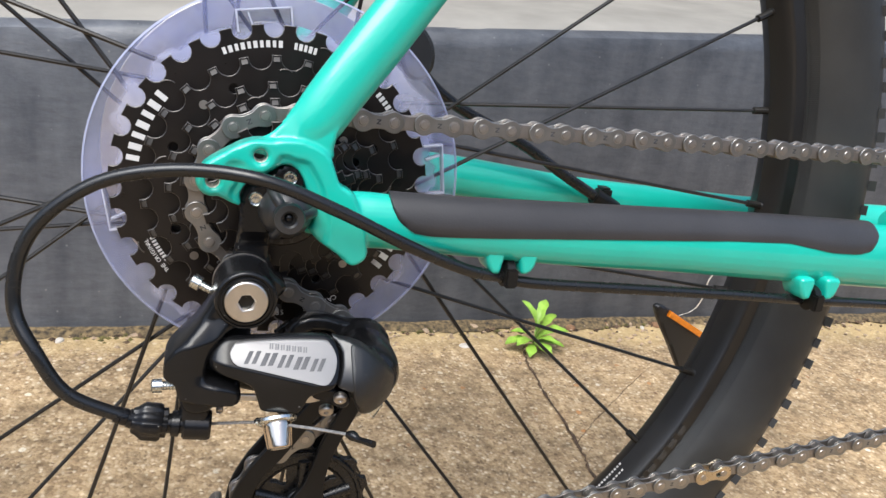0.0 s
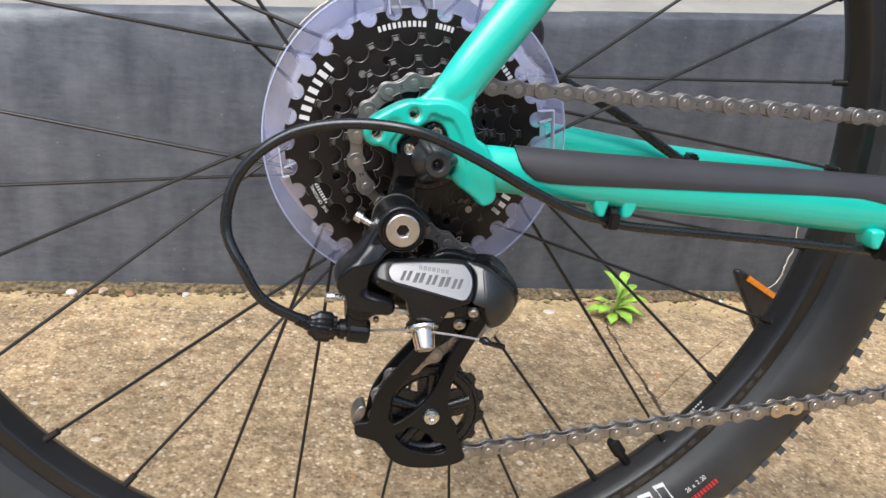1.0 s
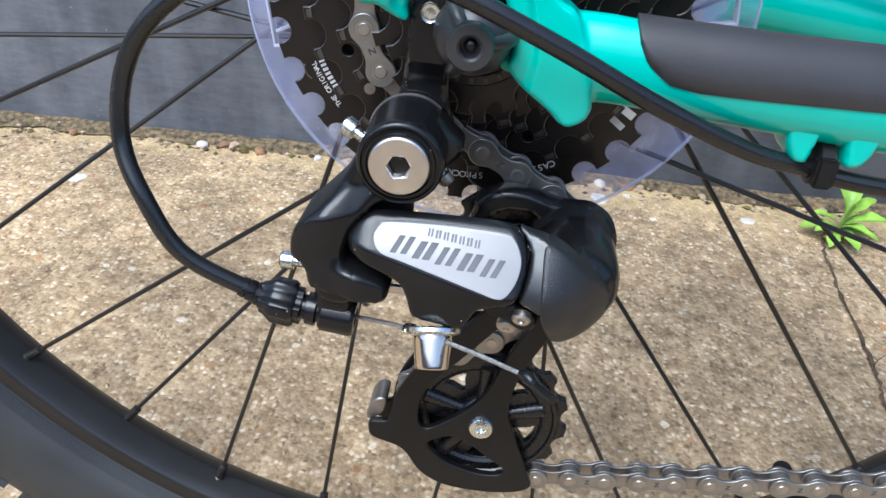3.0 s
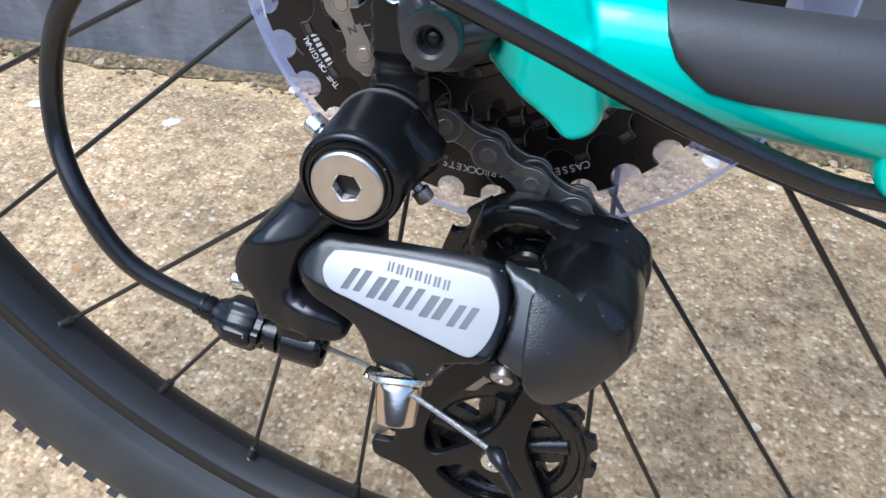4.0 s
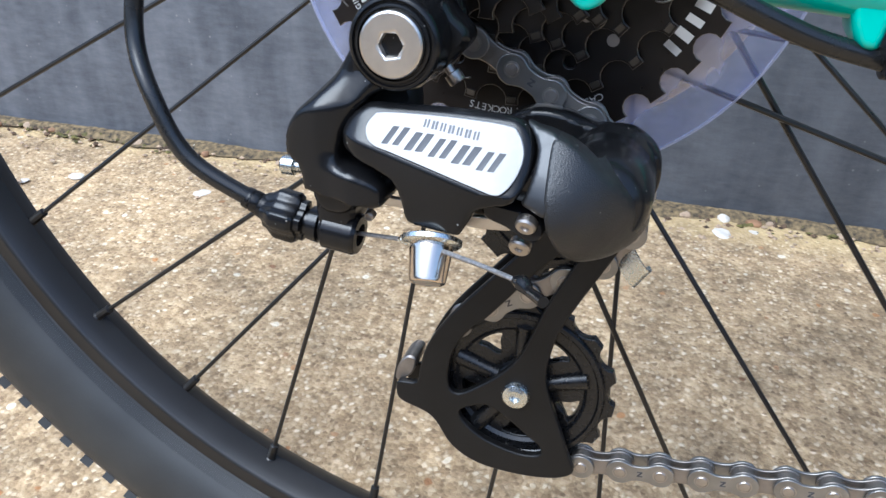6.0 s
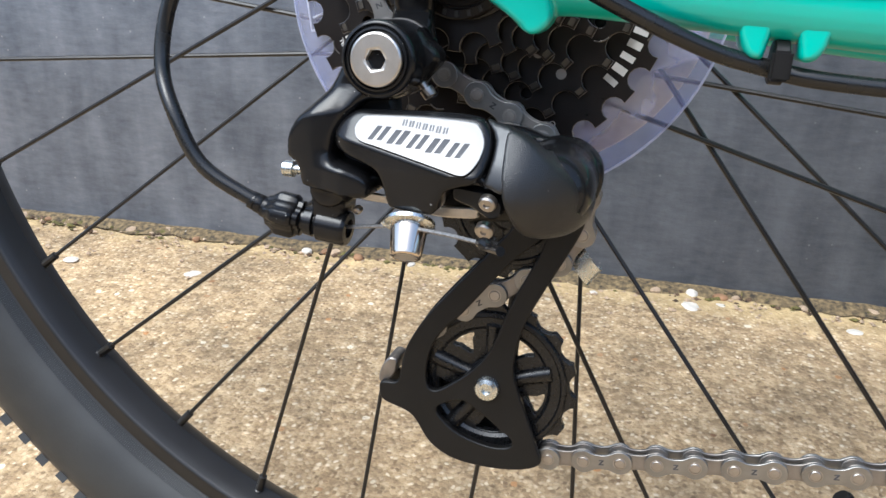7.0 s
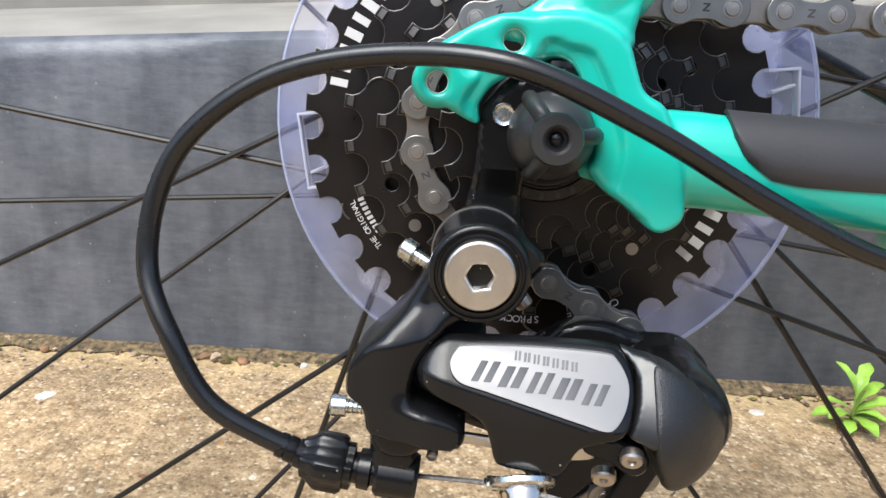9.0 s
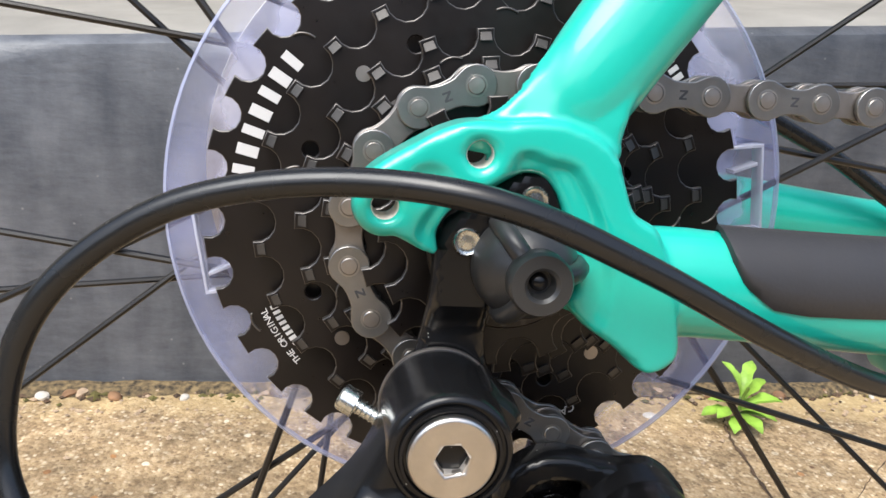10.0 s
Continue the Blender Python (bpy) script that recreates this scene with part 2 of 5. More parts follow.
    mix5 = N.new("ShaderNodeMix")
    mix5.data_type = "RGBA"
    Lk.new(edge.outputs[0], mix5.inputs[0])
    Lk.new(mix4.outputs[2], mix5.inputs[6])
    mix5.inputs[7].default_value = (0.50, 0.37, 0.17, 1)
    Lk.new(mix5.outputs[2], b.inputs["Base Color"])
    bp = N.new("ShaderNodeBump")
    bp.inputs["Strength"].default_value, bp.inputs["Distance"].default_value = 0.5, 0.0014
    add = N.new("ShaderNodeMath")
    Lk.new(near, add.inputs[0])
    Lk.new(mid.outputs["Fac"], add.inputs[1])
    Lk.new(add.outputs[0], bp.inputs["Height"])
    Lk.new(bp.outputs[0], b.inputs["Normal"])
    return m


def painted_wall():
    """Thick charcoal masonry paint, brushed up and down, with scuffs."""
    m = bpy.data.materials.new("charcoal_masonry_paint")
    m.use_nodes = True
    nt = m.node_tree
    N, Lk = nt.nodes, nt.links
    b = N["Principled BSDF"]
    b.inputs["Roughness"].default_value = 0.43
    tc = N.new("ShaderNodeTexCoord")
    mp = N.new("ShaderNodeMapping")
    mp.inputs["Scale"].default_value = (38, 38, 9)
    Lk.new(tc.outputs["Object"], mp.inputs[0])
    streak = N.new("ShaderNodeTexNoise")
    streak.inputs["Scale"].default_value = 1.0
    streak.inputs["Detail"].default_value = 7
    Lk.new(mp.outputs[0], streak.inputs["Vector"])
    blot = N.new("ShaderNodeTexNoise")
    blot.inputs["Scale"].default_value = 14
    blot.inputs["Roughness"].default_value = 0.65
    blot.inputs["Detail"].default_value = 6
    Lk.new(tc.outputs["Object"], blot.inputs["Vector"])
    mp2 = N.new("ShaderNodeMapping")
    mp2.inputs["Scale"].default_value = (45, 45, 150)
    Lk.new(tc.outputs["Object"], mp2.inputs[0])
    drag = N.new("ShaderNodeTexNoise")
    drag.inputs["Scale"].default_value = 1.0
    drag.inputs["Detail"].default_value = 6
    drag.inputs["Roughness"].default_value = 0.7
    Lk.new(mp2.outputs[0], drag.inputs["Vector"])
    total = streak.outputs["Fac"]
    for other, weight in ((blot, 0.8), (drag, 0.8)):
        add = N.new("ShaderNodeMath")
        add.operation = "MULTIPLY_ADD"
        add.inputs[1].default_value = weight
        Lk.new(other.outputs["Fac"], add.inputs[0])
        Lk.new(total, add.inputs[2])
        total = add.outputs[0]
    r = N.new("ShaderNodeValToRGB")
    r.color_ramp.elements[0].position, r.color_ramp.elements[0].color = 0.39, (0.068, 0.075, 0.090, 1)
    r.color_ramp.elements[1].position, r.color_ramp.elements[1].color = 0.63, (0.160, 0.168, 0.186, 1)
    half = N.new("ShaderNodeMath")
    half.operation = "MULTIPLY"
    half.inputs[1].default_value = 1 / 2.6
    Lk.new(total, half.inputs[0])
    Lk.new(half.outputs[0], r.inputs[0])
    dots = N.new("ShaderNodeTexVoronoi")
    dots.inputs["Scale"].default_value = 55
    Lk.new(tc.outputs["Object"], dots.inputs["Vector"])
    small = N.new("ShaderNodeMapRange")
    small.inputs[1].default_value, small.inputs[2].default_value, small.inputs[3].default_value, small.inputs[4].default_value = 0.03, 0.08, 0.5, 0.0
    Lk.new(dots.outputs["Distance"], small.inputs[0])
    speck = N.new("ShaderNodeMix")
    speck.data_type = "RGBA"
    Lk.new(small.outputs[0], speck.inputs[0])
    Lk.new(r.outputs[0], speck.inputs[6])
    speck.inputs[7].default_value = (0.34, 0.34, 0.33, 1)
    # Base colour falls from 1.08 to 0.60 along x, with a ragged transition.
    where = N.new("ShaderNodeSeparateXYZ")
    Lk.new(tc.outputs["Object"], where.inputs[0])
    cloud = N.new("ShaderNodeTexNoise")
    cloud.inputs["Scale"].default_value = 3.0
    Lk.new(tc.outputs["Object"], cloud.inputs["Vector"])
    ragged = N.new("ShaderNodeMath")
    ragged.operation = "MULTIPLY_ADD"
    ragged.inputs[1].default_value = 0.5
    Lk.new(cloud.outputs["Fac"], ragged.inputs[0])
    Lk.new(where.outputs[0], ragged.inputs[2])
    side_tone = N.new("ShaderNodeMapRange")
    side_tone.inputs[1].default_value, side_tone.inputs[2].default_value, side_tone.inputs[3].default_value, side_tone.inputs[4].default_value = -0.2, 0.60, 1.08, 0.60
    Lk.new(ragged.outputs[0], side_tone.inputs[0])
    toned = N.new("ShaderNodeMix")
    toned.data_type, toned.blend_type = "RGBA", "MULTIPLY"
    toned.inputs[0].default_value = 1.0
    Lk.new(speck.outputs[2], toned.inputs[6])
    Lk.new(side_tone.outputs[0], toned.inputs[7])
    Lk.new(toned.outputs[2], b.inputs["Base Color"])
    fine = N.new("ShaderNodeTexNoise")
    fine.inputs["Scale"].default_value = 160
    fine.inputs["Detail"].default_value = 5
    Lk.new(tc.outputs["Object"], fine.inputs["Vector"])
    s = N.new("ShaderNodeMath")
    Lk.new(drag.outputs["Fac"], s.inputs[0])
    Lk.new(fine.outputs["Fac"], s.inputs[1])
    bp = N.new("ShaderNodeBump")
    bp.inputs["Strength"].default_value, bp.inputs["Distance"].default_value = 0.4, 0.0012
    Lk.new(s.outputs[0], bp.inputs["Height"])
    Lk.new(bp.outputs[0], b.inputs["Normal"])
    return m


GROUND_MAT = concrete_ground()
WALL_MAT = painted_wall()
GUTTER = mat("gutter_dirt_and_moss", (0.022, 0.017, 0.011), 0.9, var=0.9, var_scale=170, bump=1.0, bump_scale=220, color2=(0.22, 0.155, 0.075))
BROWN_STONE = mat("brown_gravel", (0.24, 0.13, 0.065), 0.8, var=0.4, var_scale=60, bump=0.3, bump_scale=300)
LEDGE_MAT = mat("pale_stone_ledge", (0.25, 0.234, 0.205), 0.7, var=0.15, var_scale=12, bump=0.4, bump_scale=150)

from mathutils.geometry import delaunay_2d_cdt

# ---- shaping tools; lengths of the bicycle in millimetres, heights from the hub ----
MM = 0.001


def B(x, y, z):
    return Vector((x * MM, y * MM, z * MM + HUB))


def loop(pts, n=6):
    """A smooth closed line through the points."""
    out, k = [], len(pts)
    for i in range(k):
        p0, p1, p2, p3 = (Vector(pts[(i + j) % k]) for j in (-1, 0, 1, 2))
        for s in range(n):
            t = s / n
            out.append(0.5 * ((2 * p1) + (p2 - p0) * t + (2 * p0 - 5 * p1 + 4 * p2 - p3) * t * t + (3 * p1 - p0 - 3 * p2 + p3) * t ** 3))
    return out


def strand(pts, n=8):
    """A smooth open line through the points."""
    q = [Vector(p) for p in pts]
    q = [2 * q[0] - q[1]] + q + [2 * q[-1] - q[-2]]
    out = []
    for i in range(1, len(q) - 2):
        p0, p1, p2, p3 = q[i - 1:i + 3]
        for s in range(n):
            t = s / n
            out.append(0.5 * ((2 * p1) + (p2 - p0) * t + (2 * p0 - 5 * p1 + 4 * p2 - p3) * t * t + (3 * p1 - p0 - 3 * p2 + p3) * t ** 3))
    return out + [q[-2]]


def ring(cx, cz, r, n=24, a0=0.0):
    return [Vector((cx + r * math.cos(a0 + 2 * math.pi * i / n), cz + r * math.sin(a0 + 2 * math.pi * i / n))) for i in range(n)]


def area2(pts):
    return sum(a[0] * b[1] - b[0] * a[1] for a, b in zip(pts, pts[1:] + pts[:1]))


def plate(outline, holes, y0, y1, bevel=0.5, steps=2, local=False):
    """A flat piece with holes and rounded edges, its outline in x and z, from y0 to y1."""
    cu = bpy.data.curves.new("outline", "CURVE")
    cu.dimensions, cu.fill_mode = "2D", "BOTH"
    cu.extrude = (abs(y1 - y0) / 2 - bevel) * MM
    cu.bevel_depth, cu.bevel_resolution, cu.offset = bevel * MM, steps, -bevel * MM
    for pts in [outline, *holes]:
        sp = cu.splines.new("POLY")
        sp.points.add(len(pts) - 1)
        for p, v in zip(sp.points, pts):
            p.co = (v[0] * MM, v[1] * MM, 0, 1)
        sp.use_cyclic_u = True
    ob = bpy.data.objects.new("outline", cu)
    me = bpy.data.meshes.new_from_object(ob)
    bm = bmesh.new()
    bm.from_mesh(me)
    bpy.data.objects.remove(ob)
    bpy.data.curves.remove(cu)
    bpy.data.meshes.remove(me)
    yc = (y0 + y1) / 2 * MM
    for v in bm.verts:
        x, y, z = v.co
        v.co = (x, yc - z, y + (0 if local else HUB))
    bmesh.ops.remove_doubles(bm, verts=bm.verts, dist=1e-6)
    return bm


def inset(pts, d):
    """The closed line moved inwards by d."""
    k, out = len(pts), []
    s = 1 if area2(pts) > 0 else -1
    for i in range(k):
        t = (Vector(pts[(i + 1) % k]) - Vector(pts[i - 1]))
        t = t.normalized() if t.length > 1e-9 else Vector((1, 0))
        out.append(Vector(pts[i]) + d * s * Vector((-t.y, t.x)))
    return out


def shell(outline, levels, n=6, bow=None):
    """A cast body: its outline at several depths (y, inset, shift x, shift z), closed front and back. bow(x, z) pushes the skin in y."""
    base = loop(outline, n)
    bm = bmesh.new()
    rows = []
    for y, d, dx, dz in levels:
        rows.append([bm.verts.new(B(p[0] + dx, y + (bow(p[0], p[1], y) if bow else 0), p[1] + dz)) for p in inset(base, d)])
    k = len(base)
    for a, b in zip(rows, rows[1:]):
        for i in range(k):
            bm.faces.new((a[i], a[(i + 1) % k], b[(i + 1) % k], b[i]))
    for r in (rows[0], rows[-1]):
        f = bm.faces.new(r)
        bmesh.ops.triangulate(bm, faces=[f])
    bmesh.ops.recalc_face_normals(bm, faces=bm.faces)
    return bm


def away(px, pz, line):
    """The distance of points from a closed line."""
    a = np.array([(p[0], p[1]) for p in line])
    b = np.roll(a, -1, 0)
    d = b - a
    q = np.stack([px, pz], 1)[:, None] - a
    u = np.clip((q * d).sum(-1) / np.maximum((d * d).sum(-1), 1e-12), 0, 1)
    return np.sqrt(((q - u[..., None] * d) ** 2).sum(-1)).min(1)


def within(px, pz, line):
    """Which points lie inside a closed line."""
    res = np.zeros(len(px), bool)
    for (x0, z0), (x1, z1) in zip(line, line[1:] + line[:1]):
        c = (z0 > pz) != (z1 > pz)
        res ^= c & (px < (x1 - x0) * (pz - z0) / ((z1 - z0) or 1e-12) + x0)
    return res


def pillow(outline, front, y_back, r, holes=(), step=1.3):
    """A cast body: the skin front(x, z) inside an outline, rounded off with radius r at its edges and holes, walls back to y_back."""
    lines = [[(p[0], p[1]) for p in outline]] + [[(p[0], p[1]) for p in h] for h in holes]
    xs, zs = [p[0] for p in lines[0]], [p[1] for p in lines[0]]
    gx, gz = np.meshgrid(np.arange(min(xs), max(xs), step), np.arange(min(zs), max(zs), step * 0.9))
    gx = gx + (np.arange(gx.shape[0]) % 2)[:, None] * step / 2
    gx, gz = gx.ravel(), gz.ravel()

    def inside(x, z):
        ok = within(x, z, lines[0])
        for h in lines[1:]:
            ok &= ~within(x, z, h)
        return ok
    dist = np.min([away(gx, gz, l) for l in lines], 0)
    keep = inside(gx, gz) & (dist > step * 0.35)
    gx, gz, dist = gx[keep], gz[keep], dist[keep]
    pts = [Vector(p) for l in lines for p in l]
    nb = len(pts)
    edges, k = [], 0
    for l in lines:
        edges += [(k + i, k + (i + 1) % len(l)) for i in range(len(l))]
        k += len(l)
    pts += [Vector(p) for p in zip(gx, gz)]
    vs, _, fs, origin, _, _ = delaunay_2d_cdt(pts, edges, [], 0, 1e-5)
    bm = bmesh.new()
    made = []
    depth = {}
    vx, vz = np.array([v.x for v in vs]), np.array([v.y for v in vs])
    dd = np.min([away(vx, vz, l) for l in lines], 0)
    for v, d in zip(vs, dd):
        q = r(v.x, v.y) if callable(r) else r
        u = 1 - min(d / q, 1.0)
        made.append(bm.verts.new(B(v.x, front(v.x, v.y) + q * (1 - math.sqrt(max(0, 1 - u * u))), v.y)))
    tri = [f for f in fs]
    cx = np.array([sum(vs[i].x for i in f) / len(f) for f in tri])
    cz = np.array([sum(vs[i].y for i in f) / len(f) for f in tri])
    ok = inside(cx, cz)
    for f, o in zip(tri, ok):
        if o:
            bm.faces.new([made[i] for i in f])
    bm.verts.ensure_lookup_table()
    rim = [e for e in bm.edges if len(e.link_faces) == 1]
    res = bmesh.ops.extrude_edge_only(bm, edges=rim)
    for v in res["geom"]:
        if isinstance(v, bmesh.types.BMVert):
            v.co.y = (y_back(v.co.x / MM, (v.co.z - HUB) / MM) if callable(y_back) else y_back) * MM
    bmesh.ops.delete(bm, geom=[v for v in bm.verts if not v.link_faces], context="VERTS")
    back = [e for e in bm.edges if len(e.link_faces) == 1]
    bmesh.ops.triangle_fill(bm, use_beauty=False, use_dissolve=False, edges=back)
    bmesh.ops.recalc_face_normals(bm, faces=bm.faces)
    return bm


def bent_sheet(spine, wide, thick):
    """A strip of sheet metal bent along a spine of (x, y, z), with the half width (x, y, z)."""
    bm = bmesh.new()
    rows = [[bm.verts.new(B(*(Vector(p) + Vector(wide) * s))) for s in (-1, 1)] for p in spine]
    for a, b in zip(rows, rows[1:]):
        bm.faces.new((a[0], a[1], b[1], b[0]))
    bmesh.ops.recalc_face_normals(bm, faces=bm.faces)
    bmesh.ops.solidify(bm, geom=bm.faces[:], thickness=thick * MM)
    return bm


def lathe(profile, at, axis=(0, 1, 0), segs=40, closed=False, flute=None):
    """A turned piece: profile of (radius, along), round the axis through at. flute(angle) scales the radius."""
    bm = bmesh.new()
    q = Vector((0, 0, 1)).rotation_difference(Vector(axis).normalized())
    rows = []
    for r, s in profile:
        row = []
        for i in range(segs):
            a = 2 * math.pi * i / segs
            rr = r * (flute(a) if flute else 1)
            row.append(bm.verts.new(Vector(at) + (q @ Vector((rr * math.cos(a), rr * math.sin(a), s))) * MM))
        rows.append(row)
    pairs = list(zip(rows, rows[1:])) + ([(rows[-1], rows[0])] if closed else [])
    for a, b in pairs:
        for i in range(segs):
            bm.faces.new((a[i], a[(i + 1) % segs], b[(i + 1) % segs], b[i]))
    if not closed:
        for r in (rows[0], rows[-1]):
            bm.faces.new(r)
    bmesh.ops.recalc_face_normals(bm, faces=bm.faces)
    return bm


def tube(points, radius, segs=12, flat=1.0, radii=None, world_pts=False):
    """A round or oval tube along points. flat scales its thickness in y."""
    bm = bmesh.new()
    pts = [Vector(p) if world_pts else B(*p) for p in points]
    rows = []
    for i, p in enumerate(pts):
        t = (pts[min(i + 1, len(pts) - 1)] - pts[max(i - 1, 0)]).normalized()
        side = Vector((0, 1, 0)) - t * t.y
        if side.length < 0.05:
            side = Vector((1, 0, 0)) - t * t.x
        side.normalize()
        up = t.cross(side)
        r = (radii[i] if radii else radius) * MM
        rows.append([bm.verts.new(p + (up * math.cos(a) + side * math.sin(a) * flat) * r) for a in (2 * math.pi * j / segs for j in range(segs))])
    for a, b in zip(rows, rows[1:]):
        for i in range(segs):
            bm.faces.new((a[i], a[(i + 1) % segs], b[(i + 1) % segs], b[i]))
    bm.faces.new(rows[0])
    bm.faces.new(rows[-1])
    bmesh.ops.recalc_face_normals(bm, faces=bm.faces)
    return bm


def join(*parts):
    """Several pieces of one part in one bmesh."""
    bm = bmesh.new()
    for p in parts:
        me = bpy.data.meshes.new("piece")
        p.to_mesh(me)
        bm.from_mesh(me)
        p.free()
        bpy.data.meshes.remove(me)
    return bm


def mesh_of(name, bm, material, angle=38):
    me = bpy.data.meshes.new(name)
    bm.normal_update()
    for f in bm.faces:
        f.smooth = abs(f.normal.y) < 0.9995
    for e in bm.edges:
        if len(e.link_faces) == 2 and e.calc_face_angle(0) > radians(angle):
            e.smooth = False
    bm.to_mesh(me)
    bm.free()
    me.materials.append(material)
    return me


def part(name, bm, material, parent, label="", angle=38):
    ob = new(name, mesh_of(name, bm, material, angle))
    ob.parent = parent
    return tagged(ob, label)


def piece(name, me, parent, m):
    """One of many alike pieces that share a mesh."""
    ob = new(name, me)
    ob.parent = parent
    ob.matrix_basis = m
    return ob


def box(x0, x1, y0, y1, z0, z1, bevel=0.4, local=False):
    bm = bmesh.new()
    bmesh.ops.create_cube(bm, size=1)
    for v in bm.verts:
        v.co = Vector(((x0 if v.co.x < 0 else x1), (y0 if v.co.y < 0 else y1), (z0 if v.co.z < 0 else z1))) * MM + Vector((0, 0, 0 if local else HUB))
    if bevel:
        bmesh.ops.bevel(bm, geom=bm.edges[:], offset=bevel * MM, segments=2, affect="EDGES")
    return bm

# ---- the setting ----


def make_ground():
    bm = bmesh.new()
    xs = [-40, -4] + [-1.2 + 0.1 * i for i in range(25)] + [4, 40]
    ys = [-40, -4] + [-0.8 + 0.1 * i for i in range(14)] + [0.56, 40]
    grid = [[bm.verts.new((x, y, 0.004 * (noise.noise((x * 3, y * 3, 0.3))) if abs(x) < 1.3 and -0.9 < y < 0.55 else 0)) for x in xs] for y in ys]
    for a, b in zip(grid, grid[1:]):
        for i in range(len(xs) - 1):
            bm.faces.new((a[i], a[i + 1], b[i + 1], b[i]))
    ob = new("ground", mesh_of("ground", bm, GROUND_MAT))
    return tagged(ob, "worn tan concrete pavement with exposed pebbles", "pavement", kind="structure")


def wall_y(x):
    return 0.506 + 0.03 * x


def wall_top(x):
    return 0.345 + 0.085 * x


def make_wall():
    """A low painted plinth; its crest rises along the street."""
    bm = bmesh.new()
    cols = []
    xs = [-6, -3] + [-1.5 + 0.06 * i for i in range(51)] + [3, 6]
    for x in xs:
        y, zt = wall_y(x), max(0.15, wall_top(max(-2.2, min(2.2, x))))
        w = 0.003 * noise.noise((x * 7, 0, 0)) if abs(x) < 1.6 else 0
        prof = [(y + w, -0.05), (y + w, 0.06), (y + w * 0.5, 0.5 * zt), (y + w, zt - 0.024), (y + 0.004, zt - 0.010), (y + 0.014, zt - 0.003), (y + 0.30, zt - 0.003), (y + 0.30, -0.05)]
        cols.append([bm.verts.new((x, a, b)) for a, b in prof])
    for a, b in zip(cols, cols[1:]):
        for i in range(7):
            bm.faces.new((a[i], b[i], b[i + 1], a[i + 1]))
    bm.faces.new(cols[0])
    bm.faces.new(cols[-1])
    bmesh.ops.recalc_face_normals(bm, faces=bm.faces)
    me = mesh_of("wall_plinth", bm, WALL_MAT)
    for f in me.polygons:
        f.use_smooth = True
    ob = new("wall_plinth", me)
    tagged(ob, "low charcoal-painted masonry plinth with brush marks", "wall", kind="structure")
    bm = bmesh.new()
    cols = []
    for x in xs:
        y, zt = wall_y(x), max(0.15, wall_top(max(-2.2, min(2.2, x))))
        prof = [(y + 0.014 + 0.006 * noise.noise((x * 11, 5, 0)), zt - 0.004), (y + 0.020 + 0.006 * noise.noise((x * 17, 5, 0)), zt + 0.001), (y + 0.06, zt + 0.008), (y + 0.26, zt + 0.02), (y + 0.27, zt + 0.9), (y + 0.5, zt + 0.9), (y + 0.5, zt)]
        cols.append([bm.verts.new((x, a, b)) for a, b in prof])
    for a, b in zip(cols, cols[1:]):
        for i in range(6):
            bm.faces.new((a[i], b[i], b[i + 1], a[i + 1]))
        bm.faces.new((a[6], b[6], b[0], a[0]))
    bmesh.ops.recalc_face_normals(bm, faces=bm.faces)
    ob = new("trim_ledge", mesh_of("trim_ledge", bm, LEDGE_MAT))
    tagged(ob, "pale stone ledge on top of the dark plinth", "ledge", kind="structure")


make_ground()
make_wall()


def unseen_walls():
    """Unseen plain walls, added behind the camera to close the street and shape reflections."""
    plaster = mat("dark_render", (0.13, 0.125, 0.12), 0.8, var=0.15, var_scale=2, bump=0.2, bump_scale=30)
    for name, x0, x1, y0, y1, h in (("unseen_wall_opposite", -14, 14, -6.3, -6.0, 2.4), ("unseen_wall_end", 14.0, 14.3, -6.3, 3, 3.0), ("unseen_wall_end", -14.3, -14.0, -6.3, 3, 3.0)):
        bm = bmesh.new()
        bmesh.ops.create_cube(bm, size=1)
        for v in bm.verts:
            v.co = Vector((x0 if v.co.x < 0 else x1, y0 if v.co.y < 0 else y1, 0 if v.co.z < 0 else h))
        tagged(new(name, mesh_of(name, bm, plaster)), "unseen plain dark wall added to shape reflections", "wall", kind="structure")


unseen_walls()

# ---- the bicycle ----
bicycle = new("bicycle")
bicycle.matrix_basis = LEAN_M
tagged(bicycle, "mountain bike in bright turquoise leaning on its stand on the pavement", "bicycle")

# -- frame
def clamp01(v):
    return max(0.0, min(1.0, v))


STAY_X, STAY_Z = -3.0, -1.2


def stay(rows, flat, segs=20):
    """A tapered tube: rows of x, y, z and half height."""
    pts = strand([r[:3] for r in rows], 6)
    rad = [v[0] for v in strand([(r[3], 0, 0) for r in rows], 6)]
    return tube(pts, 0, segs, flat, rad)


DROP = [(-34.2, 10), (-32.5, 15.2), (-23.4, 21.4), (-18.8, 23.8), (-14.6, 25.0), (-9.2, 25.1), (-2.5, 25.8), (1.8, 25.5), (6.0, 24.2), (9.8, 22.0), (12.2, 19.0), (13.6, 15.4), (15.9, 10.3), (20.4, 7.6), (22.6, 4.0), (24.4, -3), (26.4, -10), (28.0, -15), (26.6, -18.0),
        (21.5, -19.4), (16.6, -16.6), (6.2, -8.8), (6.8, -3.5), (3.8, 7.1), (0.4, 14.2), (-4.8, 16.2), (-12.6, 12), (-17.2, 9.2), (-19.8, 5), (-20, 0.8), (-27.8, 4.2), (-32.4, 5.2)]


DROP_LINE = loop(DROP, 6)


POCKET = [(6.2, -8.8), (6.8, -3.5), (3.8, 7.1), (0.4, 14.2), (-4.8, 16.2), (-12.6, 12), (-17.2, 9.2), (-19.8, 5)]


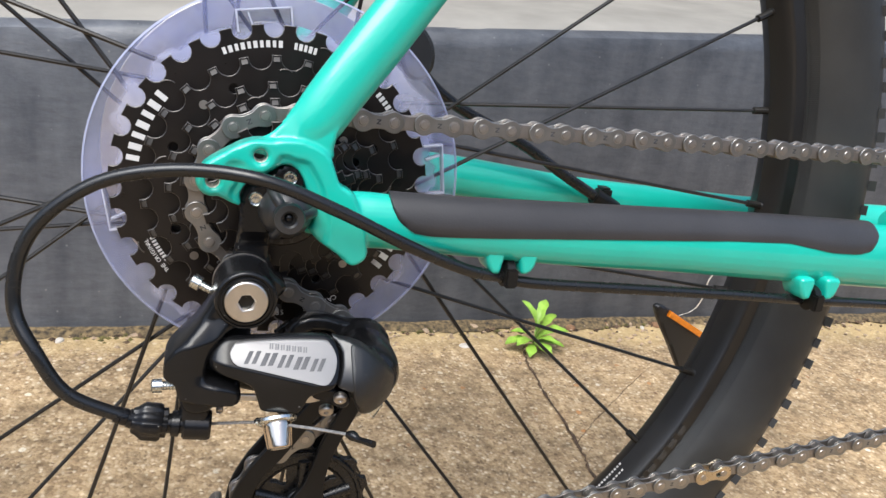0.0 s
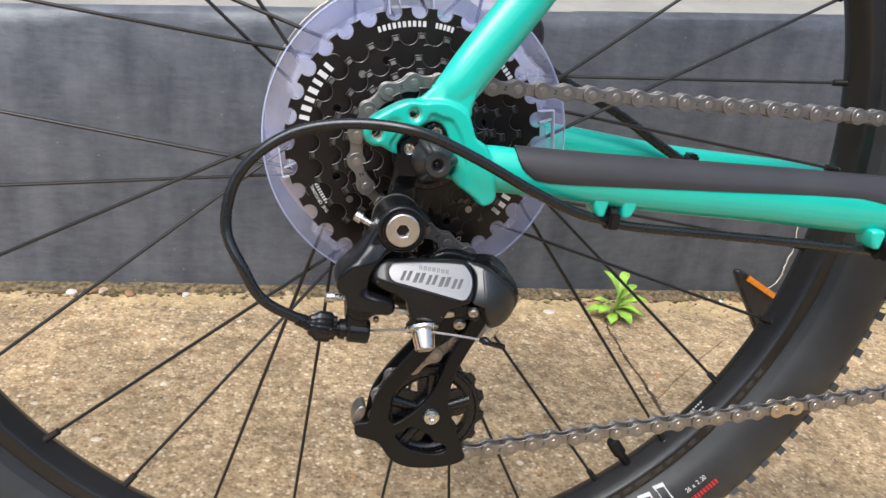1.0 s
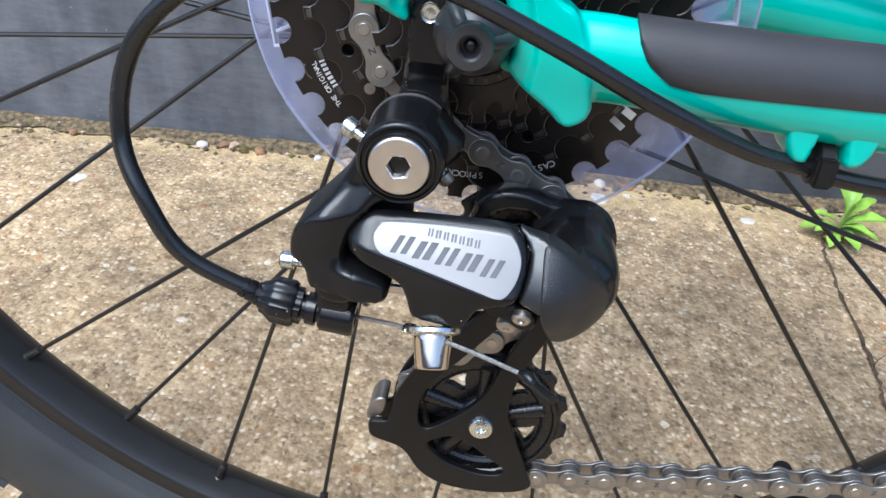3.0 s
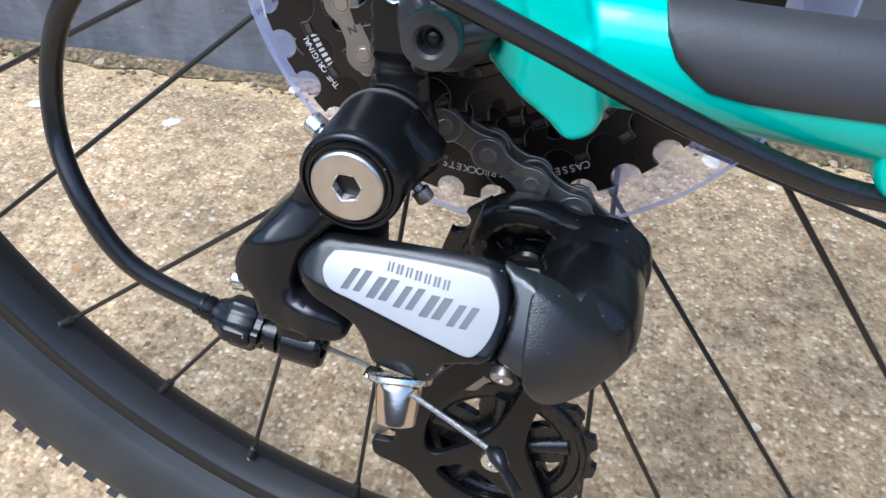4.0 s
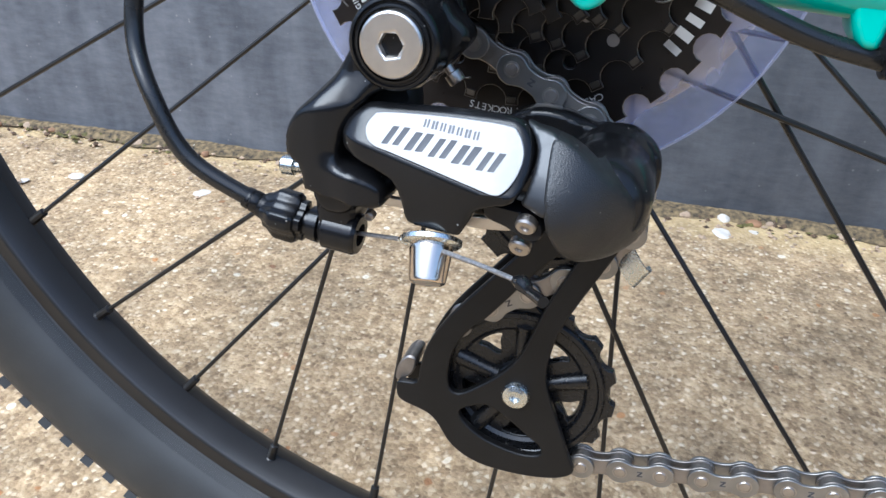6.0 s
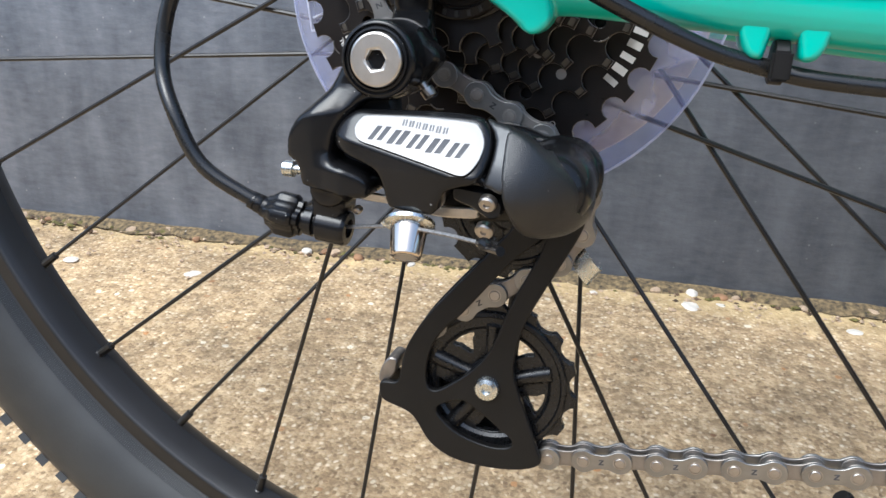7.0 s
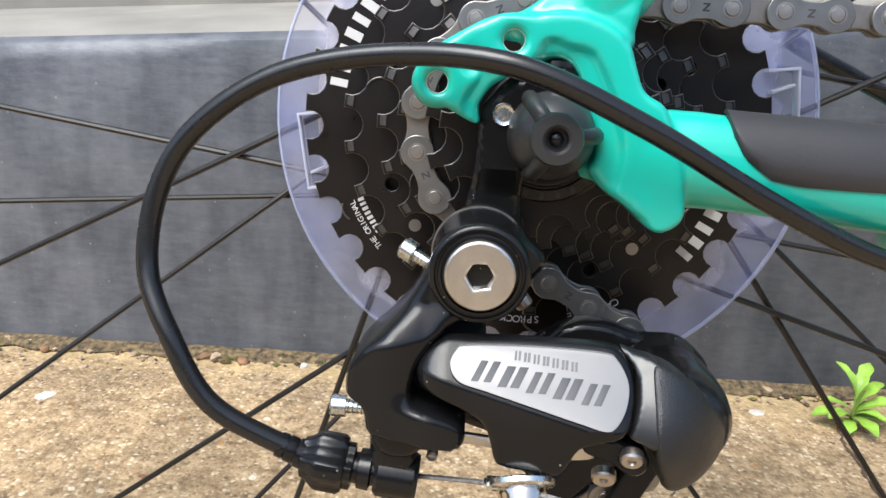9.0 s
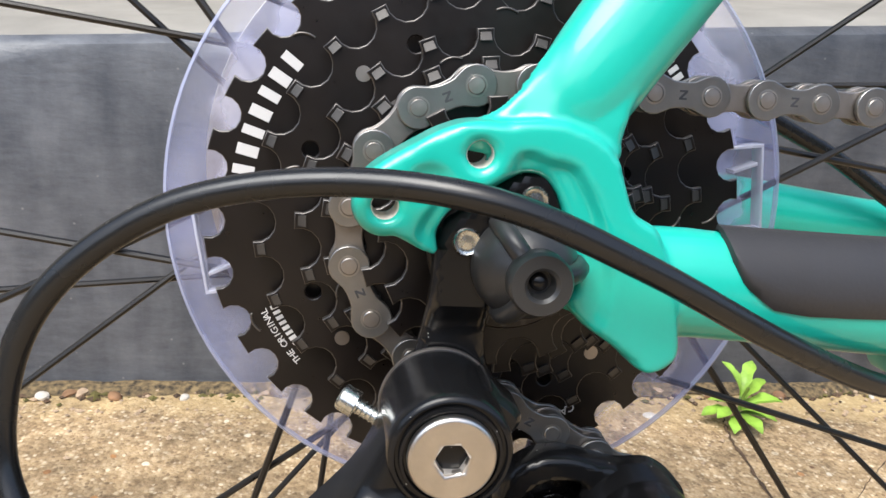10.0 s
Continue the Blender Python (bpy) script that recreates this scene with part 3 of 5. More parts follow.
def from_line(x, z, x0, z0, x1, z1):
    """The distance of a point from a stretch of line."""
    dx, dz = x1 - x0, z1 - z0
    u = clamp01(((x - x0) * dx + (z - z0) * dz) / (dx * dx + dz * dz))
    return math.hypot(x - x0 - u * dx, z - z0 - u * dz)


def drop_front(x, z):
    """The dropout face, dished inside a raised rim and round the eyelets."""
    d = min(from_line(x, z, *a, *b) for a, b in zip(POCKET, POCKET[1:]))
    e = min(math.hypot(x + 13.3, z - 19.2), math.hypot(x + 29.4, z - 9.3))
    ledge = 1 - clamp01((d - 2.9 - 2.2 * clamp01((x + 1) / 9)) / 1.3)
    dent = clamp01((4.4 - math.hypot(x + 21.8, (z - 14.0) * 1.2)) / 2.4)
    return -81.4 + (1.7 * ledge + 1.4 * dent) * clamp01((e - 5.4) / 1.6)


def beside(x, z, x0, z0, x1, z1):
    """How far a point lies to one side of a line."""
    return ((x - x0) * (z1 - z0) - (z - z0) * (x1 - x0)) / math.hypot(x1 - x0, z1 - z0)


def gusset_front(x, z):
    """The lower corner: a flat facet between two creases, falling away towards the axle."""
    inner = max(0.0, beside(x, z, 12.5, 1, 21.0, -19.6))
    outer = max(0.0, beside(x, z, 22.4, 4, 27.6, -17))
    return -82.1 + 0.10 * min(outer, 9.0) + 0.55 * min(inner, 4.0) + 0.30 * max(0.0, z + 2)


CS = [(4, -73, -8, 2), (12, -73.8, -6.4, 5.8), (20, -73.0, -4.6, 10.6), (28, -73.2, -4.3, 11.1), (38, -73.6, -4.6, 10.9), (70, -74, -6, 11.6), (115, -72, -8, 13), (172, -70, -9.7, 14), (235, -67, -12.5, 15.5), (294, -63, -15.5, 16.3), (350, -58, -19, 17), (420, -52, -24, 18)]
SEAT = [(-9, -72.5, 10, 3), (-4, -72.8, 18, 5.5), (1.4, -73.0, 25, 8.2), (6.2, -73.2, 31.5, 9.7), (13.8, -72.4, 43, 10.2), (30.2, -70, 66, 10.4), (51.5, -66, 96, 10.2), (89, -60, 150, 9.8), (152, -50, 245, 9)]


def flare_front(x, z):
    """The foot of the seat stay: a ridge along the tube, falling back into a hollow beside it."""
    side = max(0.0, -1.0 + 0.42 * (z - 27.4) - x)
    return -79.4 + 0.42 * min(side, 5.0) + 0.10 * max(0.0, z - 26)


FLARE = [(-19, 20), (-17, 23.6), (-13.0, 25.6), (-10.2, 27.3), (-8.0, 29.4), (-4.8, 33.4), (-1.0, 38.6), (3.6, 44.4), (9, 49), (22, 47), (17.6, 36), (14.6, 29.4), (13.0, 23.6), (12.4, 19), (4, 17)]
weld = join(pillow(DROP_LINE, drop_front, -70.5, 1.3, [ring(-13.3, 19.2, 2.6, 24), ring(-29.4, 9.3, 2.6, 24)], 1.2),
            lathe([(2.5, 9.0), (2.5, -0.4), (3.6, -1.0), (4.8, -0.6), (5.6, 0.6), (6.0, 4.0)], B(-13.3, -80.2, 19.2), segs=32, closed=True),
            lathe([(2.5, 9.0), (2.5, -0.4), (3.6, -1.0), (4.8, -0.6), (5.6, 0.6), (6.0, 4.0)], B(-29.4, -80.2, 9.3), segs=32, closed=True),
            pillow(loop(FLARE, 5), flare_front, -75, 2.2, (), 1.0), stay(SEAT, 0.72, 28), stay(CS, 0.68, 28),
            pillow(loop([(7.4, -9.2), (15.5, -16.0), (20.8, -20.2), (24.4, -20.0), (27.4, -16.8), (26.6, -10.0), (24.6, -2.0), (22.4, 4.0), (18, 6), (13, 3)], 4), gusset_front, -70.5, 0.9, (), 0.8))
frame_ob = part("frame", weld, TEAL, bicycle, "glossy turquoise aluminium frame", 70)
fuse = frame_ob.modifiers.new("weld", "REMESH")
fuse.mode, fuse.voxel_size, fuse.use_smooth_shade = "VOXEL", 0.00065, True
even = frame_ob.modifiers.new("fillet", "SMOOTH")
even.factor, even.iterations = 0.5, 3
for cx, cz in ((-13.3, 19.2), (-29.4, 9.3)):
    part("thread", lathe([(2.46, 8.0), (2.46, 0.6), (2.36, 0.6), (2.36, 8.0)], B(cx, -80.6, cz), segs=24, closed=True), PALE_METAL, frame_ob, "bare metal thread of an eyelet")
part("seat_stay", stay([(0, 70, 8, 8), (6, 74, 30, 9), (25, 73, 66, 9), (74, 67, 150, 9), (130, 58, 245, 9)], 0.8), TEAL, frame_ob)
part("chainstay", stay([(0, 70, -2, 9), (50, 75, -6, 11), (109, 75, -10.2, 11.9), (185, 73, -17, 10.9), (260, 70, -19.5, 9.8), (326, 66, -21, 9.2), (420, 52, -24, 14)], 0.68), TEAL, frame_ob)
part("left_dropout", plate(loop([(-14, -14), (-16, 8), (-6, 26), (10, 34), (20, 24), (18, 6), (34, 4), (30, -14), (8, -18)], 5), [ring(-2, -1, 6, 20)], 66, 74, 2, 3), TEAL, frame_ob)
part("stay_yoke", stay([(296, -63, 2, 6), (312, -58, 4, 9), (330, -48, 4, 10)], 1.0, 16), TEAL, frame_ob)


def cable_stop(x, z):
    for dx, s in ((0.0, 1), (14.5, -1)):
        ln = loop([(x + dx - 4.0 * s, z + 6), (x + dx - 3.6 * s, z + 0.5), (x + dx - 1.2 * s, z - 3.6), (x + dx + 2.2 * s, z - 4.0), (x + dx + 3.2 * s, z - 1), (x + dx + 3.6 * s, z + 6)], 5)
        part("cable_guide", pillow(ln, lambda a, b: -79.0, -66, 1.8, (), 0.9), TEAL, frame_ob, angle=70)
    tie = part("cable_tie", join(lathe([(5.6, -2), (6.2, -1.6), (6.2, 1.6), (5.6, 2)], B(x + 7.2, -73.5, z - 4.5), (1, 0, -0.04), 24), box(x + 4.6, x + 9.8, -81, -77, z - 9.5, z - 1.5, 0.7)), BLACK_MATT, frame_ob, "black plastic cable tie")
    return tie


cable_stop(81.5, -19.6)
cable_stop(240.0, -29.6)


def stay_cover():
    """A rubber sheath over the upper outer side of the chainstay."""
    pts = strand([r[:3] for r in CS], 6)
    rad = [v[0] for v in strand([(r[3], 0, 0) for r in CS], 6)]
    xs = [p[0] for p in pts]
    bm = bmesh.new()
    outer, inner = [], []
    X0, X1 = 35.5, 281.0
    N_, K = 70, 14
    for i in range(N_ + 1):
        u = i / N_
        x = X0 + (X1 - X0) * (0.5 - 0.5 * math.cos(math.pi * u))
        c = np.interp(x, xs, [p[1] for p in pts]), np.interp(x, xs, [p[2] for p in pts]), np.interp(x, xs, rad)
        cut = np.interp(x, [35.5, 36.5, 39, 45, 52, 62, 195, 225, 252, 268, 276, 280, 281], [6, 2, -2.5, -6.8, -7.8, -7.9, -6.4, -6.8, -11, -11.6, -10, -6, -4])
        rel = max(-0.95, min(0.98, (cut - c[1]) / c[2]))
        a1 = math.acos(rel)
        a0 = -0.9 * min(1, (x - X0) / 8 + 0.05) * min(1, (X1 - x) / 8 + 0.05)
        for lst, extra in ((outer, 1.3), (inner, -0.3)):
            row = []
            for j in range(K + 1):
                a = a0 + (a1 - a0) * j / K
                e = extra if 0 < j < K and 0 < i < N_ else min(extra, 0.4)
                row.append(bm.verts.new(B(x, c[0] - (c[2] + e) * 0.68 * math.sin(a) - (e * 0.32 * math.sin(a)), c[1] + (c[2] + e) * math.cos(a))))
            lst.append(row)
    for i in range(N_):
        for j in range(K):
            bm.faces.new((outer[i][j], outer[i][j + 1], outer[i + 1][j + 1], outer[i + 1][j]))
    for i in range(N_):
        for j in (0, K):
            bm.faces.new((outer[i][j], outer[i + 1][j], inner[i + 1][j], inner[i][j]))
    bmesh.ops.recalc_face_normals(bm, faces=bm.faces)
    return bm


part("chainstay_protector", stay_cover(), COVER, bicycle, "dark grey rubber chainstay protector", 60)

# -- derailleur hanger and axle end
HANGER = [(-22, -22), (-19.8, -10), (-19.4, -2), (-18.6, 5), (-13.6, 9.6), (-4, 16.4), (1.2, 15.2), (3.2, 9.5), (0.5, 1), (-7.3, -6), (-8.3, -18), (-7, -30), (-26, -30)]
hanger = part("derailleur_hanger", pillow(loop(HANGER, 5), lambda x, z: -78.4 + 4.0 * clamp01((-9 - z) / 6), -71, 1.6, (), 1.3), BLACK_SATIN, bicycle, "glossy black derailleur hanger")
for cx, cz in ((-14.2, 3.2), (-2.4, 11.4)):
    part("screw", lathe([(2.6, 0.4), (2.6, -0.6), (2.3, -1.0), (2.0, -0.8), (1.2, -0.85), (0.05, -0.9)], B(cx, -78, cz), segs=24), ZINC, hanger, "bright steel screw")
cap = part("axle_cap", lathe([(9.4, 4), (9.8, 0), (9.9, -2), (9.5, -4.5), (8.4, -7.0), (6.8, -9.2), (5.0, -10.4), (4.9, -11), (5.3, -11.2), (5.6, -11.8), (5.6, -15.0), (5.2, -15.7), (3.1, -15.8), (2.5, -15.2), (2.2, -12.5), (0.05, -12.4)], B(-3.3, -76.8, -0.7), segs=48), GREY_PLASTIC, bicycle, "dark grey plastic axle end cap")
for i in range(3):
    a = radians(125 + 120 * i)
    part("rib", tube([(-3.3 + r * math.cos(a), y, -0.7 + r * math.sin(a)) for r, y in ((9.6, -79), (9.2, -82.5), (7.8, -85.4), (5.6, -87.6), (4.6, -88))], 1.9, 10), GREY_PLASTIC, cap, angle=70)
part("axle_tip", lathe([(1.7, 1), (1.5, -0.4), (0.9, -0.9), (0.05, -1.0)], B(-3.3, -89.8, -0.7), segs=20), BLACK_SATIN, cap)

# -- rear wheel
RIM = [(266.6, 0), (267.3, -2.4), (269.4, -7.0), (271.4, -11.0), (272.4, -12.0), (273.4, -12.3), (279.6, -12.2), (280.2, -11.6), (279.6, -10.4), (274, -9), (273.4, 0)]
wheel = part("rear_wheel", lathe(RIM + [(r, -y) for r, y in RIM[-2:0:-1]],
                                 B(0, 0, 0), segs=160, closed=True), RIM_BLACK, bicycle, "black aluminium rim", 30)
tyre_prof = [(276, -9.4), (280.6, -10.2), (281.8, -11.8), (283.4, -13.9), (286.4, -17.2), (291.5, -20.6), (300, -23.8), (308, -24.8), (315, -24.0), (321, -21.0), (325.4, -15), (327.8, -7), (328.4, 0)]
tyre = part("tyre", lathe(tyre_prof + [(r, -y) for r, y in tyre_prof[-2::-1]] + [(275.4, 9), (275.0, 0), (275.4, -9)], B(0, 0, 0), segs=180, closed=True), RUBBER, wheel, "black knobbly mountain bike tyre")


def knob_mesh(name, l, w, h):
    bm = bmesh.new()
    bmesh.ops.create_cube(bm, size=1)
    for v in bm.verts:
        k = 0.8 if v.co.z > 0 else 1.0
        v.co = Vector((v.co.x * l * k, v.co.y * w * k, (v.co.z + 0.3) * h)) * MM
    return mesh_of(name, bm, RUBBER, 20)


def knobs():
    """Shoulder blocks and tread blocks; the near rows one by one, the far rows as one mass."""
    side = knob_mesh("side_knob", 5.6, 6.6, 4.4)
    mid = knob_mesh("tread_knob", 7, 8, 4.5)
    rest = []
    for me, n, lean in ((side, 150, 55), (mid, 75, 20)):
        for i in range(n):
            for s in (-1, 1):
                a = 2 * math.pi * (i + (0.5 if s > 0 else 0)) / n
                r, y = (327.2, 9.5) if me is mid else ((323.6, 19.4) if i % 2 else (319.6, 21.2))
                m = Matrix.Translation((0, 0, HUB)) @ Matrix.Rotation(-a, 4, "Y") @ Matrix.Translation((r * MM, s * y * MM, 0)) @ Matrix.Rotation(radians(90), 4, "Y") @ Matrix.Rotation(radians(s * lean), 4, "X")
                if s < 0:
                    piece("tread_knob", me, tyre, m)
                else:
                    rest.append((me, m))
    verts, faces = [], []
    for me, m in rest:
        k = len(verts)
        verts += [m @ v.co for v in me.vertices]
        faces += [[k + j for j in p.vertices] for p in me.polygons]
    far = bpy.data.meshes.new("far_tread")
    far.from_pydata(verts, [], faces)
    far.materials.append(RUBBER)
    ob = new("far_tread", far)
    ob.parent = tyre
    tagged(ob, kind="stuff")


def bead_band():
    """The band of fine ribs moulded into the tyre beside the rim."""
    verts, faces = [], []
    n = 1700
    for i in range(n):
        a = 2 * math.pi * i / n
        c, s = math.cos(a), math.sin(a)
        k = len(verts)
        for r, y in ((281.9, -11.5), (285.2, -15.4), (284.9, -16.1), (281.6, -12.2)):
            for t in (-0.24, 0.24):
                verts.append(B(c * r - s * t, y, s * r + c * t))
        faces += [(k + 2, k + 3, k + 5, k + 4), (k, k + 2, k + 4, k + 6), (k + 1, k + 7, k + 5, k + 3), (k + 4, k + 5, k + 7, k + 6), (k, k + 6, k + 7, k + 1)]
    me = bpy.data.meshes.new("bead_ribs")
    me.from_pydata(verts, [], faces)
    me.materials.append(RUBBER)
    ob = new("bead_ribs", me)
    ob.parent = tyre
    tagged(ob, kind="stuff")


NIP = math.radians(-0.9)


def spokes():
    RF, DEL = 29.0, radians(74)
    nip = mesh_of("nipple", lathe([(1.0, -9), (2.0, -8.5), (2.1, 0), (2.6, 0.4), (2.6, 2.5)], (0, 0, 0), (0, 0, 1), 10), SPOKE)
    for k in range(32):
        phi = NIP + k * 2 * math.pi / 32
        s = 1 if k % 4 in (0, 1) else -1
        near = k % 2 == 0
        yf = -21.0 if near else 34.0
        yr = -2.0 if near else 2.0
        r = Vector((267.2 * math.cos(phi), yr, 267.2 * math.sin(phi)))
        h = Vector((RF * math.cos(phi + s * DEL) + (STAY_X * 0.3 if near else 0), yf + (1.6 if s > 0 else -1.6), RF * math.sin(phi + s * DEL)))
        part("spoke", tube([tuple(h), tuple(h.lerp(r, 0.5)), tuple(r)], 1.0, 8), SPOKE, wheel)
        d = (r - h).normalized()
        q = Vector((0, 0, 1)).rotation_difference(d).to_matrix().to_4x4()
        piece("nipple", nip, wheel, Matrix.Translation(B(*r)) @ q)


spokes()
part("hub", lathe([(7, 62), (14, 60), (16, 50), (33, 38), (33, 32), (20, 28), (15, 10), (15, -10), (20, -16), (33, -19), (33, -23), (18, -25), (17, -62), (8, -64)], B(-1, 0, -0.5), segs=48), BLACK_SATIN, wheel, "black disc brake hub")
part("brake_disc", plate(ring(0, 0, 80, 72), [ring(0, 0, 66, 60)], 41, 43, 0.3, 1), BRUSHED, wheel, "thin steel brake disc ring")
part("valve", join(tube([(166, 0, -212.5), (161, 0, -206.5), (157, 0, -201.5)], 3.0, 14), lathe([(3.3, 0), (4.3, 0.8), (4.2, 11.5), (3.2, 13)], B(158.5, 0, -203.4), (-0.615, 0, 0.788), 16)), BLACK_MATT, wheel, "black valve with cap")

# -- cassette
COGS = [(32, -29.5), (26, -34.5), (21, -39.5), (18, -44.5), (16, -49.5), (14, -54.5), (12, -59.5)]


COG_A = 0.0 + 0.129


def pitch_r(n):
    return 12.7 / (2 * math.sin(math.pi / n))


def cog_line(n, cx, cz, a0, tip=1.0, bite=4.0, m=9, out=0.0):
    """The toothed edge of a sprocket, as a closed line: round bites between blunt teeth."""
    R, pts = pitch_r(n) + out, []
    lim = math.pi - math.acos(min(0.9, tip / bite)) + 0.02
    for i in range(n):
        a = a0 + 2 * math.pi * i / n
        c = Vector((R * math.cos(a), R * math.sin(a)))
        for j in range(m):
            g = a + math.pi - lim + 2 * lim * j / (m - 1)
            pts.append(c + bite * Vector((math.cos(g), math.sin(g))))
    out = []
    for i in range(n):
        k = pts[i * m:(i + 1) * m]
        out += k[::-1] if (k[0].x * k[-1].y - k[0].y * k[-1].x) < 0 else k
    return [p + Vector((cx, cz)) for p in out]


cassette = part("cassette", lathe([(10.5, -63.5), (13, -63.3), (14.5, -62), (16.5, -60), (17, -22), (10.5, -22)], B(STAY_X, 0, STAY_Z), segs=48), BLACK_SATIN, bicycle, "black seven-speed sprocket cassette")
for (n, y), a0 in zip(COGS, (0.06, 0.05, 0.02, 0.09, COG_A, 0.1, 0.2)):
    R = pitch_r(n)
    hole = ring(STAY_X, STAY_Z, min(R - 9, 15.5), 40)
    wins = []
    if n in (18, 21, 26):
        for i in range(8):
            a = a0 + (i + 0.5) * math.pi / 4
            wins.append([Vector((STAY_X, STAY_Z)) + Vector(((R - 9) * math.cos(a + b / R), (R - 9) * math.sin(a + b / R))) + 1.9 * Vector((math.cos(g), math.sin(g))) for b, g in ((0, 2 * math.pi * q / 12) for q in range(12))])
    edge = cog_line(n, STAY_X, STAY_Z, a0, tip=1.0) if n == 32 else cog_line(n, STAY_X, STAY_Z, a0, tip=0.5, bite=4.7, out=0.7)
    cog = part("sprocket", plate(edge, [hole, *wins], y - 0.95, y + 0.95, 0.35, 2), SPROCKET, cassette, angle=50)
    cog.data.materials.append(SPROCKET_EDGE)
    for f in cog.data.polygons:
        f.material_index = int(abs(f.normal.y) < 0.9 and math.hypot(f.center.x / MM - STAY_X, (f.center.z - HUB) / MM - STAY_Z) > R - 6)
    if n in (21, 26):
        for i in range(4):
            a = a0 + i * math.pi / 2 + 0.7
            part("rivet", lathe([(1.8, 0.3), (1.8, -0.3), (0.05, -0.3)], B(STAY_X + (R - 8.6) * math.cos(a), y - 0.9, STAY_Z + (R - 8.6) * math.sin(a)), segs=16), PIN_STEEL, cassette)


lockring = part("lockring", lathe([(9.0, -62.5), (9.2, -65.2), (10.4, -65.8), (12.4, -65.6), (12.7, -65.0), (13.3, -65.0), (13.6, -65.6), (16.0, -65.4), (16.6, -64.6), (16.6, -62.5)], B(STAY_X, 0, STAY_Z), segs=64, closed=True), SPROCKET, cassette, "black notched lockring")
for i in range(24):
    a = 2 * math.pi * i / 24
    part("notch", box(-0.6, 0.6, -66.0, -65.2, -0.9, 0.9, 0.15, local=True), SPROCKET_TIP, lockring).matrix_basis = Matrix.Translation(B(STAY_X + 14.8 * math.cos(a), 0, STAY_Z + 14.8 * math.sin(a))) @ Matrix.Rotation(-(a - math.pi / 2), 4, "Y")


def ramps():
    """Crescent ramps pressed into the sprocket faces."""
    pts = [Vector((4.6 * math.cos(g) * (1 if math.sin(g) > 0 else 1.0), 4.6 * math.sin(g))) for g in (radians(25 + 7 * i) for i in range(11))]
    pts += [Vector((p.x * 0.9, p.y * 0.90 - 0.1)) for p in reversed(pts)]
    me = mesh_of("ramp", plate(pts, [], -0.35, 0.3, 0.2, 1), SPROCKET_EDGE, 50)
    for v in me.vertices:
        v.co.z -= HUB
    for (n, y), a0 in zip(COGS[:5], (0.06, 0.05, 0.02, 0.09, COG_A)):
        R = pitch_r(n)
        for k in range(0, n // 2, 3):
            a = a0 + 2 * math.pi * (2 * k + (k % 3) * 0.0) / n + math.pi / n * 0.4
            piece("ramp", me, cassette, Matrix.Translation(B(STAY_X + (R - 8.2) * math.cos(a), y - 1.0, STAY_Z + (R - 8.2) * math.sin(a))) @ Matrix.Rotation(-(a - math.pi / 2 + (0.5 if k % 2 else -0.4)), 4, "Y"))

    tip = mesh_of("tooth_tip", plate([Vector(p) for p in ((-1.35, -1.3), (1.35, -1.3), (1.15, 1.0), (-1.15, 1.0))], [], -0.4, 0.2, 0.1, 1), SPROCKET_TIP, 30)
    for v in tip.vertices:
        v.co.z -= HUB
        v.co.y += 0.35 * v.co.z
    for (n, y), a0 in zip(COGS[1:5], (0.05, 0.02, 0.09, COG_A)):
        R = pitch_r(n)
        for k in range(n):
            a = a0 + 2 * math.pi * (k + 0.5) / n
            piece("tooth_tip", tip, cassette, Matrix.Translation(B(STAY_X + (R + 0.1) * math.cos(a), y - 0.75, STAY_Z + (R + 0.1) * math.sin(a))) @ Matrix.Rotation(-(a - math.pi / 2), 4, "Y"))


ramps()


def guard_disc():
    """The dished spoke guard, with its pressed clips."""
    bm = lathe([(80.6, -17.4), (80.2, -18.1), (79.2, -18.5), (70, -19.6), (62, -20.4), (40, -20.8), (22, -20.8), (22, -19.8), (40, -19.8), (62, -19.4), (70, -18.6), (79.2, -17.3), (80.2, -16.9)], B(0.55, 0, -1.0), segs=96, closed=True)
    return bm


guard = part("spoke_guard", guard_disc(), GUARD, bicycle, "clear violet plastic spoke protector disc")
part("guard_rim", lathe([(80.0, -18.7), (80.8, -18.0), (80.8, -17.0), (80.0, -16.6)], B(0.55, 0, -1.0), segs=96, closed=True), GUARD_EDGE, guard)
for a in (radians(8), radians(190), radians(99), radians(281)):
    c, s = math.cos(a), math.sin(a)
    for r0, r1, w0, w1 in ((63.5, 72.6, -11.4, -11.4), (63.5, 72.6, 10.6, 10.6), (71.8, 72.6, -11.4, 10.6), (64.5, 71.0, 4.4, 6.0)):
        pts = [(0.55 + r * c - w * s, -1.0 + r * s + w * c) for r, w in (((r0, w0), (r1, w1), (r1, w1 + 0.9), (r0, w0 + 0.9)) if r1 - r0 > 1 else ((r0, w0), (r1, w0), (r1, w1), (r0, w1)))]
        part("clip_rib", plate([Vector(p) for p in pts], [], -24.5, -19.5, 0.3, 1), GUARD_CLIP, guard)


